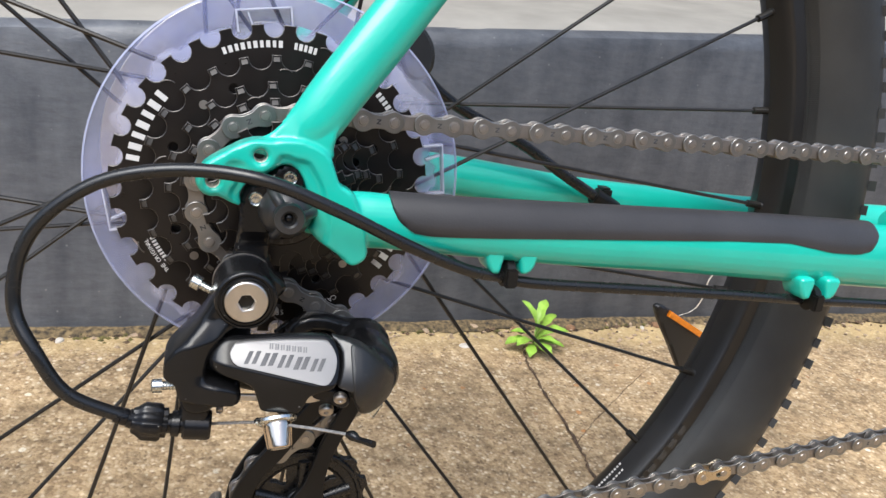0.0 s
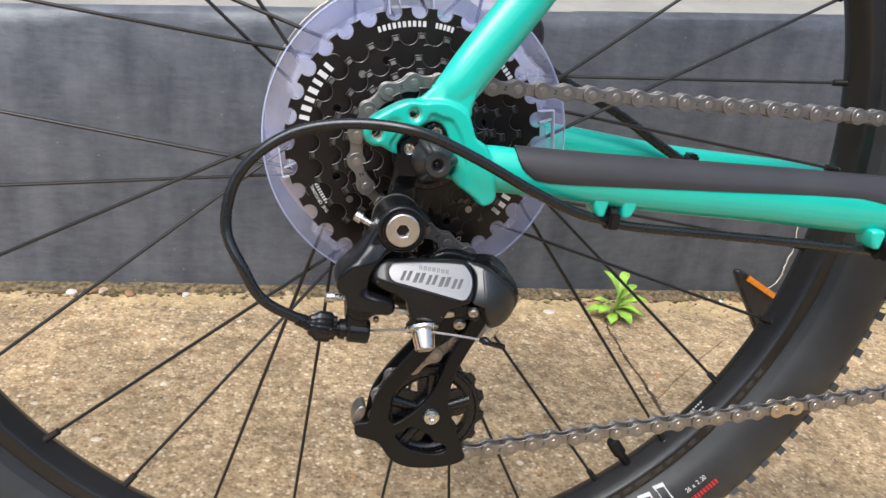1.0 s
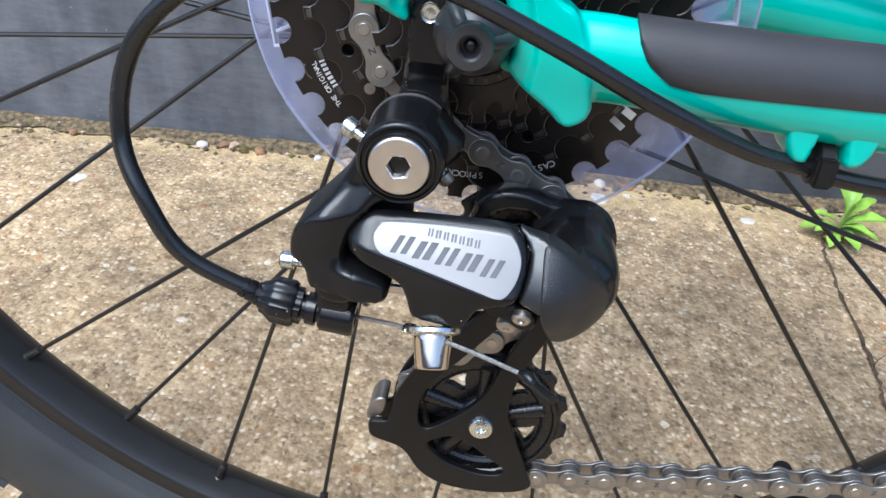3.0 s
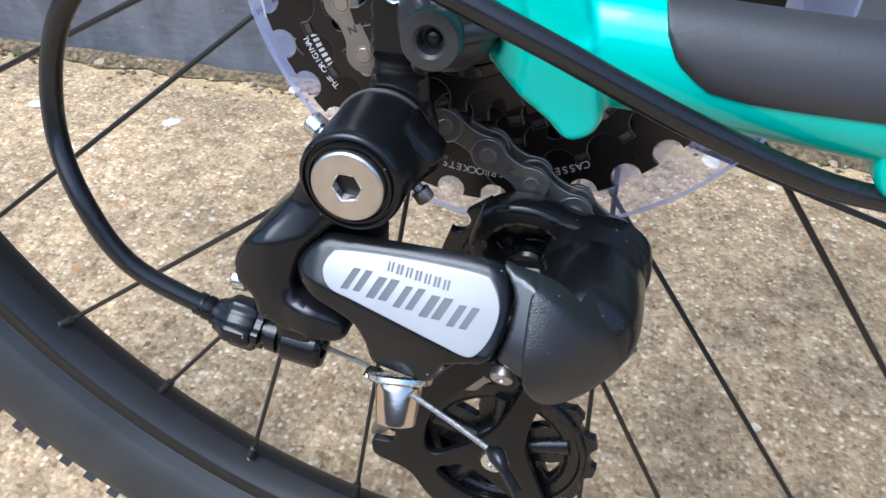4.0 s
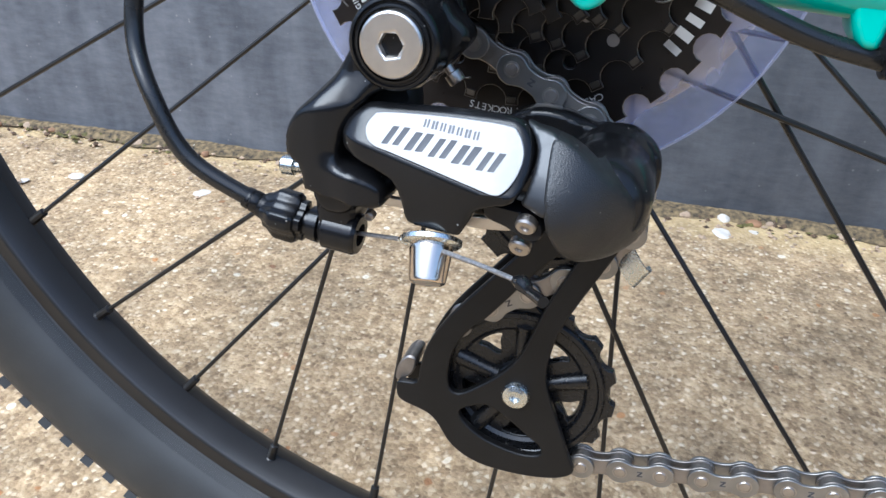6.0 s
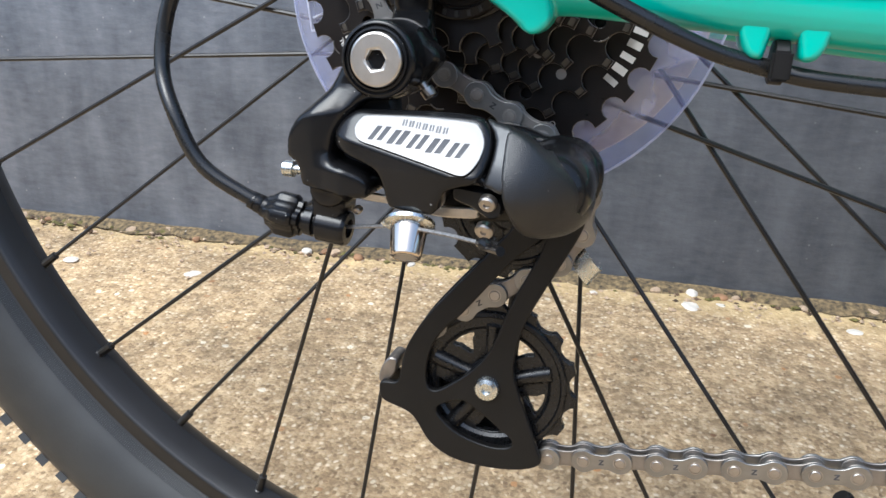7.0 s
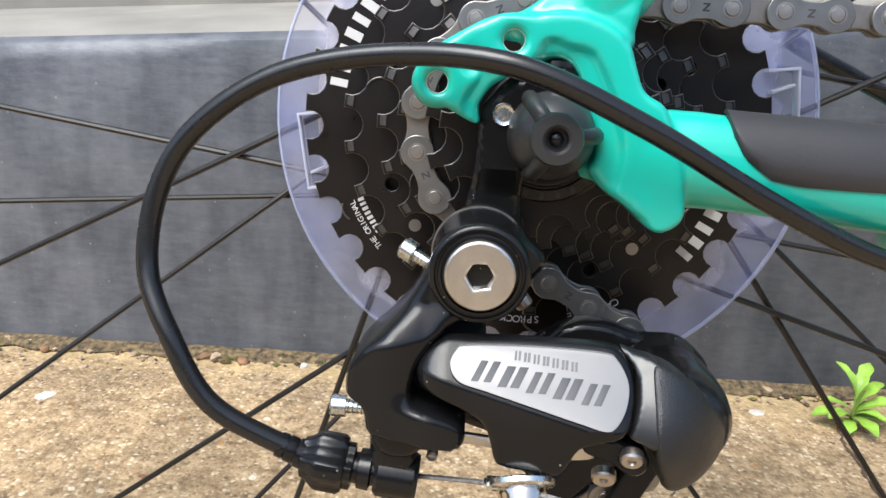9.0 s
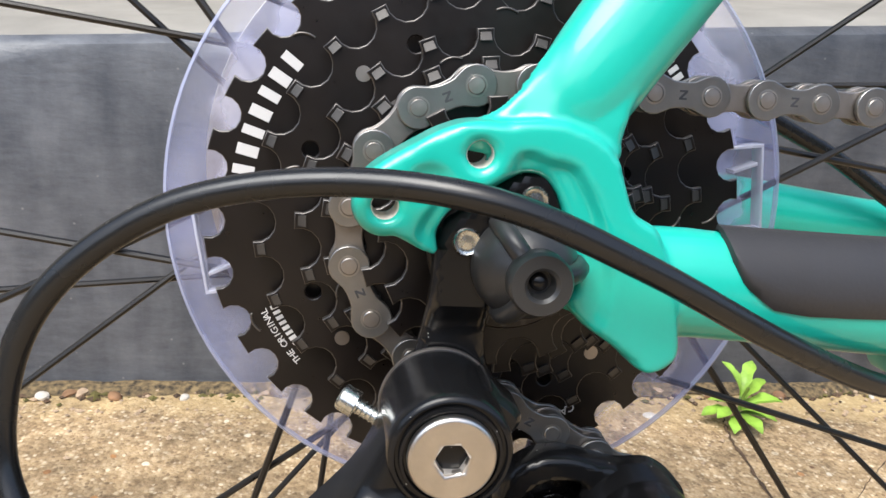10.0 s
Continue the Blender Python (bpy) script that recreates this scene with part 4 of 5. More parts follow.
def text_bm(body, size, at, normal_y, angle, depth=0.12, align="CENTER"):
    """Raised print on a face that looks towards -y; angle turns it in that face."""
    cu = bpy.data.curves.new("print", "FONT")
    cu.body, cu.size, cu.extrude, cu.align_x, cu.align_y = body, size * MM, depth * MM / 2, align, "CENTER"
    cu.resolution_u = 3
    ob = bpy.data.objects.new("print", cu)
    me = bpy.data.meshes.new_from_object(ob)
    bm = bmesh.new()
    bm.from_mesh(me)
    bpy.data.objects.remove(ob)
    bpy.data.curves.remove(cu)
    bpy.data.meshes.remove(me)
    ca, sa = math.cos(angle), math.sin(angle)
    for v in bm.verts:
        x, y, z = v.co
        v.co = B(*at) + Vector((x * ca - y * sa, normal_y * MM - z, x * sa + y * ca))
    return bm


def arc_words(words, r, mid, size, y, parent, material=PRINT_WHITE, step=1.0):
    """Words along the rim of the largest sprocket, letter by letter."""
    w = size * 0.66 * step
    bms = []
    for i, ch in enumerate(words):
        if ch == " ":
            continue
        a = mid - (i - (len(words) - 1) / 2) * w / r
        bms.append(text_bm(ch, size, (STAY_X + r * math.cos(a), y, STAY_Z + r * math.sin(a)), 0, a - math.pi / 2))
    return part("print", join(*bms), material, parent)


def mark_line(i):
    """The outline of a plain letter-sized bar; unit height."""
    a = 0.02 if i % 2 else 0.10
    return [(a, 0), (1 - a, 0), (1 - a, 1), (a, 1)]


def arc_bars(n, r, mid, size, width, gap, y, parent, material=PRINT_WHITE):
    """Plain bars in place of a maker's mark, on the rim of a sprocket."""
    for i in range(n):
        a = mid - (i - (n - 1) / 2) * (width + gap) / r
        c = Vector((STAY_X + r * math.cos(a), STAY_Z + r * math.sin(a)))
        t, o = Vector((math.sin(a), -math.cos(a))), Vector((math.cos(a), math.sin(a)))
        pts = [c + t * ((u - 0.5) * width) + o * ((v - 0.5) * size) for u, v in mark_line(i)]
        part("bar_mark", plate(pts, [], y - 0.08, y + 0.08, 0.01, 0), material, parent)


YF = -30.5
arc_bars(7, 57.2, radians(157.5), 5.0, 2.7, 1.9, YF, cassette)
arc_bars(7, 57.2, radians(-22), 5.0, 2.7, 1.9, YF, cassette)
arc_bars(10, 58.3, radians(102), 2.7, 1.7, 0.8, YF, cassette)
arc_bars(5, 58.3, radians(81), 2.7, 1.5, 0.5, YF, cassette)
arc_bars(6, 58.3, radians(40), 2.6, 1.6, 0.6, YF, cassette)
arc_words("THE ORIGINAL", 57.2, radians(-146), 2.4, YF, cassette, step=0.86)
arc_bars(8, 54.6, radians(-148), 1.8, 1.0, 0.5, YF, cassette)
arc_words("CASSETTE", 57.0, radians(-67.5), 3.1, YF, cassette, step=0.98)
arc_words("SPROCKETS", 57.0, radians(-92.6), 3.1, YF, cassette, step=0.98)

# -- chain
CH_Y = -50.0
COG_C, COG_R = Vector((STAY_X, STAY_Z)), pitch_r(16)
GUIDE_C, GUIDE_R = Vector((17.0, -76.7)), pitch_r(11)
TENS_C, TENS_R = Vector((13.8, -142.6)), pitch_r(13)


def chain_path():
    """Pin places, one link length apart, along the run of the chain."""
    nodes = [(Vector((357.8, 33.4)), 0, 1), (COG_C, COG_R, 1), (GUIDE_C, GUIDE_R + 2.3, -1), (TENS_C, TENS_R + 2.2, 1), (Vector((362, -124.5)), 0, 1)]
    dense, prev = [], None
    for (c1, r1, s1), (c2, r2, s2) in zip(nodes, nodes[1:]):
        d = c2 - c1
        th = math.atan2(d.y, d.x) - math.asin(max(-1, min(1, (s2 * r2 - s1 * r1) / d.length)))
        left = Vector((-math.sin(th), math.cos(th)))
        p1, p2 = c1 - s1 * r1 * left, c2 - s2 * r2 * left
        if prev is not None and r1 > 0:
            a0, a1 = math.atan2(*(prev - c1).yx), math.atan2(*(p1 - c1).yx)
            while s1 > 0 and a1 < a0:
                a1 += 2 * math.pi
            while s1 < 0 and a1 > a0:
                a1 -= 2 * math.pi
            dense += [c1 + r1 * Vector((math.cos(a0 + (a1 - a0) * i / 80), math.sin(a0 + (a1 - a0) * i / 80))) for i in range(81)]
        dense += [p1.lerp(p2, i / 200) for i in range(201)]
        prev = p2
    pins = [dense[0]]
    for a, b in zip(dense, dense[1:]):
        while (b - pins[-1]).length >= 12.7:
            lo, hi = 0.0, 1.0
            for _ in range(30):
                m_ = (lo + hi) / 2
                if (a.lerp(b, m_) - pins[-1]).length < 12.7:
                    lo = m_
                else:
                    hi = m_
            pins.append(a.lerp(b, hi))
    return pins


def link_line(r, waist):
    """The waisted outline of a link plate."""
    h = 6.35
    pts = []
    for s in (1, -1):
        for i in range(15):
            a = radians(-122 + 244 * i / 14) + (0 if s > 0 else math.pi)
            pts.append(Vector((s * h, 0)) + r * Vector((math.cos(a), math.sin(a))))
        for x in (2.4, 0.8, -0.8, -2.4):
            pts.append(Vector((s * x, s * (waist + (0.22 if abs(x) > 2 else 0.0)))))
    return pts


def link_meshes():
    def side(r, waist, y, t):
        return plate(link_line(r, waist), [], y - t / 2, y + t / 2, 0.28, 2, local=True)
    outer = join(side(4.4, 2.75, -3.15, 1.1), side(4.4, 2.75, 3.15, 1.1))
    inner = join(side(4.35, 2.9, -1.85, 1.0), side(4.35, 2.9, 1.85, 1.0), *[lathe([(3.85, -1.4), (3.85, 1.4)], (s * 6.35 * MM, 0, 0), segs=18) for s in (-1, 1)])
    pin = join(lathe([(1.75, 3.9), (1.85, 3.6), (1.85, -3.75), (1.65, -4.0), (0.05, -4.05)], (0, 0, 0), segs=16), lathe([(2.35, -3.6), (2.3, -3.78), (1.95, -3.8), (1.85, -3.4)], (0, 0, 0), segs=18, closed=True))
    zed = plate([Vector(p) for p in ((-0.8, 1.0), (0.9, 1.0), (0.9, 0.6), (-0.2, -0.6), (0.9, -0.6), (0.9, -1.0), (-0.9, -1.0), (-0.9, -0.6), (0.2, 0.6), (-0.8, 0.6))], [], -3.76, -3.68, 0.01, 0, local=True)
    return mesh_of("outer_link", outer, CHAIN_OUT), mesh_of("inner_link", inner, CHAIN_IN), mesh_of("pin", pin, PIN_STEEL), mesh_of("stamp", zed, PRINT_DARK)


def chain_pieces():
    out, inn, pin, zed = link_meshes()
    pins = chain_path()
    slot = [Vector((1.6, 1.0)), Vector((1.6, -1.0)), Vector((7.4, -1.5)), Vector((8.4, 0)), Vector((7.4, 1.5))]
    gold = mesh_of("quick_link", join(*[plate(link_line(4.5, 2.9), [slot], y - 0.6, y + 0.6, 0.28, 2, local=True) for y in (-3.3, 3.3)]), QUICK_LINK)
    ch = part("chain", join(*[lathe([(2.6, -2.2), (2.6, 2.2)], B(p.x, CH_Y, p.y), segs=12) for p in pins]), CHAIN_IN, bicycle, "grey-brown steel bicycle chain")
    for i, (a, b) in enumerate(zip(pins, pins[1:])):
        c, d = (a + b) / 2, b - a
        m = Matrix.Translation(B(c.x, CH_Y, c.y)) @ Matrix.Rotation(-math.atan2(d.y, d.x), 4, "Y")
        if i % 2 and 215 < c.x < 240.5 and c.y < -100:
            quick = piece("quick_link", gold, ch, m)
            tagged(quick, "pale gold quick link")
            continue
        piece("outer_link" if i % 2 else "inner_link", out if i % 2 else inn, ch, m)
        if i % 2:
            piece("stamp", zed, ch, m)
    for p in pins:
        piece("pin", pin, ch, Matrix.Translation(B(p.x, CH_Y, p.y)))


chain_pieces()

# -- rear derailleur
def knuckle_front(x, z):
    """The neck lies back; a shoulder brings the lower arm forward, and its foot turns in."""
    shoulder = clamp01((-37.5 + 0.18 * (x + 30) - z) / 7.0)
    inner = 2.4 * clamp01((x + 35) / 7) * shoulder * clamp01((z + 60) / 4)
    lug = 1.6 * clamp01((x + 32) / 6) * clamp01((-58.5 - z) / 2)
    under = 4.6 * clamp01((-67.0 - 0.12 * (x + 30) - z) / 1.3)
    return -94.4 - 5.6 * shoulder + 0.012 * (x + 31) ** 2 * shoulder + inner - lug + under


KNUCKLE = [(-25.6, -23.2), (-28.0, -29), (-32.0, -37), (-36.5, -42.6), (-41.0, -47.4), (-43.6, -51.6), (-44.2, -56), (-43.4, -58.8), (-40.4, -60.6), (-39.4, -64), (-38.6, -69), (-36.5, -72.3), (-33, -73.4), (-29.4, -72.6), (-26.6, -70.4), (-22.4, -69.4), (-18.8, -68.0), (-17.6, -65.0), (-19.0, -62.0), (-24, -60.0), (-28.6, -58.7), (-29.8, -57.2), (-29.8, -54.6), (-28.8, -51), (-26.8, -46.8), (-24.2, -43.6), (-20.8, -41.2), (-12.5, -39.8), (-8.4, -34), (-8.0, -27), (-13, -20.6), (-20, -20.0)]
derailleur = part("rear_derailleur", pillow(loop(KNUCKLE, 4), knuckle_front, -80, lambda x, z: 1.7 + 1.6 * clamp01((z + 47) / 8), (), 0.95), BLACK_SATIN, bicycle, "satin black rear derailleur with silver label", 60)
part("knuckle_pocket", pillow(loop([(-33, -46), (-30, -42.4), (-22, -40), (-15, -41), (-15, -62), (-20, -66), (-30, -62)], 5), lambda x, z: -88.5, -80, 1.0, (), 1.6), BLACK_MATT, derailleur)
part("pivot_barrel", lathe([(9.4, 21.6), (10.7, 21.4), (11.0, 20.6), (10.9, 19.8), (10.8, 4.5), (10.8, 1.8), (10.6, 0.7), (10.1, 0.1), (9.6, 0.0), (9.4, 0.8), (8.9, 0.8), (8.7, -0.1), (8.2, -0.2), (8.0, 0.7), (7.6, 0.7)], B(-17.1, -97.0, -29.3), (0, 1, 0), 64), BLACK_SATIN, derailleur, angle=50)
# The barrel's rear rim; its highlight line is put in as pale steel.
part("barrel_rim", lathe([(10.6, 20.9), (11.25, 20.9), (11.35, 21.3), (11.2, 21.8), (10.6, 21.8)], B(-17.1, -97.0, -29.3), (0, 1, 0), 64, closed=True), PIN_STEEL, derailleur, "thin rim, steel-coloured for its highlight line")
part("hanger_boss", lathe([(9.0, 21.5), (9.0, 28.5), (8.0, 29.5)], B(-17.1, -97.0, -29.3), (0, 1, 0), 40), BLACK_MATT, derailleur)
part("barrel_lug", shell([(-10, -21), (-6.4, -23.6), (-3.0, -26.6), (-2.8, -29.6), (-6.0, -33.4), (-9.4, -37), (-13, -38)], [(-86.5, 1.4, 0, 0), (-85.2, 0.4, 0, 0), (-84.4, 0, 0, 0), (-77.4, 0, 0, 0), (-76.2, 0.8, 0, 0)], 5), BLACK_SATIN, derailleur)
part("stop_screw", lathe([(0.5, 1.5), (1.9, 1.5), (2.1, 1.1), (2.1, -1.2), (1.2, -1.4), (1.2, -7)], B(-6.6, -80.5, -38.6), (0.62, 0, -0.78), 18), PIN_STEEL, derailleur)
HEXR = [Vector((-17.1 + 3.0 * math.cos(radians(60 * i + 12)), -29.3 + 3.0 * math.sin(radians(60 * i + 12)))) for i in range(6)]
part("fixing_bolt", plate(ring(-17.1, -29.3, 7.5, 56), [HEXR], -98.4, -96.2, 0.7, 3), BRUSHED, derailleur, "brushed steel bolt with hex socket")
part("hex_socket", lathe([(3.05, -1.0), (3.0, 0.9), (1.4, 1.1), (0.05, 2.2), (0.05, 7), (3.7, 7), (3.7, -1.0)], B(-17.1, -97.2, -29.3), (0, 1, 0), 6, closed=True), DARK_STEEL, derailleur, angle=20)


def face_y(z):
    """The label face of the outer link leans back towards its top."""
    return -97.4 + 0.78 * (z + 45.0)


def link_front(x, z):
    y = face_y(max(-57.5, -52.0 - 0.208 * (x + 19.8), min(-42.0, z))) + 0.5
    y += 0.10 * max(0, -58.2 - z)
    return y + 3.0 * clamp01((-22.5 - x) / 7) ** 2 + 0.05 * max(0, x - 12) ** 2


LINK = [(-27.8, -54.6), (-29.2, -51), (-28.0, -46.8), (-24.4, -43.9), (-17, -43.0), (0, -42.5), (11.2, -42.7), (14.6, -44.4), (16.6, -47.8), (17.0, -52), (15.8, -57), (13.8, -59.6), (10.0, -60.8), (6.0, -62.6), (4.3, -66.0), (3.0, -68.6), (1.6, -69.6), (-4, -69.6), (-9.6, -69.2), (-11.2, -67.8), (-12.4, -63.6), (-14.6, -59.4), (-20.4, -56.8)]
link = part("outer_link_arm", pillow(loop(LINK, 5), link_front, lambda x, z: -93.6 + 3.6 * clamp01((-46 - z) / 5), lambda x, z: 1.0 + 1.2 * clamp01((-22 - x) / 4) + 0.4 * clamp01((z + 46) / 3), (), 0.7), BLACK_SATIN, derailleur, angle=55)
LAB = [(-21.9, -48.2), (-20.9, -45.6), (-18.2, -44.5), (-4, -43.9), (10, -44.1), (13.2, -45.3), (15.3, -49), (14.8, -53), (12.8, -56.2), (10.4, -57.2), (5, -56.2), (-5, -54.1), (-14, -52.2), (-19.8, -50.9)]


def on_face(bm):
    """Lays a flat piece, built round y = 0, on the leaning label face."""
    for v in bm.verts:
        v.co.y += (face_y((v.co.z - HUB) / MM) - 0.2) * MM
    return bm


label_ob = part("label_plate", on_face(plate(loop(LAB, 6), [], -0.45, 0.8, 0.2, 2)), LABEL, derailleur, "silver aluminium label plate")


def label_bars():
    """Plain bars where the maker's marks are printed."""
    for n, x0, dx, z0, fall, w, h, slant, material in ((5, -17.6, 5.7, -48.7, 0.11, 4.5, 3.6, 2.0, PRINT_DARK), (7, -8.6, 1.98, -45.6, 0.10, 1.4, 1.6, 0.1, PRINT_GREY)):
        for i in range(n):
            x = x0 + i * dx
            z = z0 - fall * (x - x0)
            for u0 in (0.0, 0.58):
                pts = [Vector((x + (u0 + 0.42 * u) * w + v * slant, z + (v - 0.5) * h)) for u, v in mark_line(i)]
                part("bar_mark", on_face(plate(pts, [], -0.56, -0.45, 0.01, 0)), material, label_ob)


label_bars()
def pivot_front(x, z):
    """The front skin follows the label's lean, then rounds back to the outer end and under."""
    lean = -106.4 + math.log1p(math.exp(0.45 * (face_y(z) + 106.4))) / 0.45
    return lean + 0.044 * max(0, x - 21.5) ** 2 + 0.04 * max(0, -62 - z) ** 2


KN = [(21.0, -46.0), (23.5, -46.0), (27, -47.8), (31.5, -51.4), (36, -55.6), (40, -60.2), (43.0, -65.0), (44.4, -69.6), (42.4, -73.8), (38, -76.4), (32.4, -76.4), (28, -75.0), (25.2, -71.8), (23.6, -67.6), (22.2, -63.4), (21.2, -58), (20.9, -52)]
knuckle = part("pivot_knuckle", pillow(loop(KN, 5), pivot_front, lambda x, z: -91.5 + 27 * clamp01((x - 31) / 4) + 4 * clamp01((-60 - z) / 8) * clamp01((28 - x) / 6), lambda x, z: 0.5 + 1.3 * clamp01((x - 24) / 14) + 2.0 * clamp01((-64 - z) / 6), (), 0.8), BLACK_GRAIN, derailleur, "black grained pivot knuckle", 60)
part("pivot_dome", lathe([(2, -33), (6.5, -32.6), (9.6, -30.2), (11.6, -26.8), (12.4, -22.5), (12.6, -17.5), (12.6, -8.6), (12.35, -8.3), (12.35, -7.9), (12.6, -7.6), (12.6, -2), (12.9, -1.6), (12.9, 0), (0.5, 0.5)], B(32.0, -58.8, -63.6), (0, 1, 0), 56), BLACK_SATIN, derailleur, angle=40)
part("knuckle_strip", pillow(loop([(14.4, -43.6), (17.0, -44.2), (22.2, -45.8), (22.3, -52), (22.2, -58), (21.8, -61.4), (18.6, -60.6), (16.2, -59.6), (17.0, -57.2), (17.9, -52), (17.5, -47.6)], 4), lambda x, z: pivot_front(x, z) + 0.1 + 0.3 * (22.2 - x), -92, 0.4, (), 0.6), BLACK_SMOOTH, derailleur, angle=60)
part("knuckle_cap", pillow(loop([(0.8, -65), (1.4, -58), (3.6, -52.4), (9.6, -49.0), (17, -48.8), (28, -51.6), (37.5, -52), (44.6, -58), (45, -68), (38, -76), (22, -76), (8, -72)], 6), lambda x, z: -61.5, -54.5, 1.6, [loop([(5.8, -62.4), (8, -57.6), (13, -55.2), (19.6, -56), (21.4, -59.5), (20.8, -64.8), (14.7, -66.2), (8.6, -66.6)], 5)], 1.2), BLACK_SATIN, derailleur, angle=60)
part("guide_bolt", lathe([(5.2, 2), (5.2, -1.2), (4.4, -2.0), (2.0, -2.2), (1.7, -1.2), (0.05, -1.2)], B(15.5, -57.0, -68.6), segs=28), BLACK_SATIN, derailleur)
part("inner_link_arm", stay([(-30, -84, -60, 4), (-10, -82, -66, 5), (12, -82, -70, 5), (26, -80, -68, 6)], 0.7, 16), BLACK_MATT, derailleur)
part("steel_link_plate", plate(loop([(-24, -69.0), (-14, -69.3), (0, -70.6), (11.4, -70.2), (12.2, -71.6), (11.4, -73.2), (0, -73.8), (-14, -71.8), (-24, -71.2)], 4), [], -88.4, -86.8, 0.4, 2), BRUSHED, derailleur, "bright steel inner link plate")
for (x, y, z), ax, r in (((-46.0, -91, -63.4), (-1, 0, 0), 2.5), ((-33.6, -72.8, -30.6), (-0.86, 0.32, 0.40), 2.7)):
    a = Vector(ax)
    part("adjusting_screw", join(lathe([(0.4, 2.2), (r * 0.8, 2.2), (r, 1.7), (r, -1.4), (1.5, -1.5), (1.45, -9)], B(x, y, z), a, 20), *[lathe([(1.25, -1.7 - i), (1.75, -2.0 - i), (1.25, -2.3 - i)], B(x, y, z), a, 14) for i in range(7)]), ZINC, derailleur, "bright zinc adjusting screw")
for x, y, z, r, ax in ((-24.6, -98.0, -66.6, 1.2, (0.1, 1, 0.25)), (17.5, -102.6, -65.1, 2.5, (0.1, 0.87, 0.48)), (14.8, -90.5, -76.1, 2.8, (0.1, 0.87, 0.48)), (-24.6, -90, -74.4, 1.3, (0.1, 1, 0.25))):
    part("pivot_screw", lathe([(r, 1.5), (r, -0.3), (r - 0.4, -0.8), (1.0, -0.8), (0.8, -0.2), (0.05, -0.2)], B(x, y, z), ax, 22), PIN_STEEL, derailleur)
part("screw_flap", shell([(7.5, -61.5), (13, -61.6), (18.6, -62.6), (21.6, -65.4), (20.8, -68.8), (17.6, -69.6), (13, -67), (7.6, -65)], [(-101.8, 0.7, 0, 0), (-101.2, 0.2, 0, 0), (-96, 0, 0, 0)], 5), BLACK_SATIN, derailleur)
nut_ob = part("clamp_nut", lathe([(5.0, 0.0), (5.3, -0.9), (5.2, -1.9), (4.5, -8.6), (4.3, -9.3), (3.8, -9.6), (3.3, -9.6), (3.1, -9.2)], B(-4.7, -101.0, -74.2), (-0.10, 0.60, 0.79), 40), NICKEL, derailleur, "bright nickel cable clamp nut")
part("socket", lathe([(3.15, -9.5), (2.9, -9.0), (2.8, -6.4), (0.05, -6.2)], B(-4.7, -101.0, -74.2), (-0.10, 0.60, 0.79), 60, flute=lambda a: 1 + 0.12 * math.cos(6 * a)), DARK_STEEL, nut_ob)
part("clamp_washer", join(lathe([(6.6, 1.6), (7.3, 1.2), (7.3, 0.2), (6.7, -0.3), (4, -0.5)], B(-4.7, -101.0, -74.2), (-0.10, 0.60, 0.79), 36), box(-12.8, -8.8, -102.8, -98.8, -74.8, -73.0, 0.6)), ZINC, derailleur, "zinc clamp washer")

# cage with pulleys
CAGE = [(41, -72), (41.6, -78), (39.6, -84.5), (34.4, -95.5), (28.4, -108), (24.6, -117.6), (22.6, -127), (22.4, -135), (24.6, -142), (28.4, -151.5), (33.0, -163), (34.8, -168.4), (29, -172.2), (17, -174), (3, -173), (-6.4, -168), (-12.4, -159.6), (-16.5, -156.6), (-24.8, -154), (-26.6, -150.6), (-26.0, -146.6), (-19.8, -145.4), (-18.6, -138.6), (-16.8, -131), (-11.4, -120.6), (-3, -109.4), (12, -90.8), (20, -80), (24, -72)]
WIN1 = [(29.4, -84.4), (27.0, -86.6), (17.2, -96.6), (3.0, -115.4), (-3.0, -122), (-7.4, -129.4), (-9.1, -137.6), (-8.6, -144.6), (-5.2, -146.6), (1.4, -142), (7.8, -136), (13.0, -128.8), (16.6, -119), (20.4, -107.6), (27.6, -91.6)]
WIN2 = [(-4.6, -153.6), (-0.3, -150.3), (5.1, -148.9), (11.9, -152.6), (19, -157.8), (23.4, -161), (23.0, -164.2), (15.9, -165.3), (4.7, -162.6), (-2.2, -157.8)]
cage = part("cage_plate", plate(loop(CAGE, 4), [loop(WIN1, 3), loop(WIN2, 3)], -57.8, -54.8, 0.7, 3), BLACK_MATT, derailleur, "matt black outer cage plate")
CAGE_IN = [(x - 0.5, z - 0.4) for x, z in CAGE]
part("inner_cage_plate", plate(loop(CAGE_IN, 4), [loop([(x - 0.5, z) for x, z in WIN1], 3)], -45.5, -43.5, 0.5, 2), BLACK_MATT, derailleur)
part("chain_keeper", bent_sheet([(35, -46, -86.4), (38.2, -48, -90.2), (41.2, -49.6, -94), (43.2, -50.2, -96.4), (44.8, -49.9, -98.2), (46, -48.6, -99.4), (46.4, -46.6, -99.8), (45.8, -45, -99.2)], (1.9, 0, 3.0), 1.0), ZINC, derailleur, "bent bright steel chain keeper tab")
part("cage_tab", shell([(-27.6, -148), (-27, -142), (-24, -138), (-21, -139), (-22.5, -145)], [(-55, 0.5, 0, 0), (-54.5, 0, 0, 0), (-44, 0, 0, 0)], 4), CHAIN_IN, derailleur)


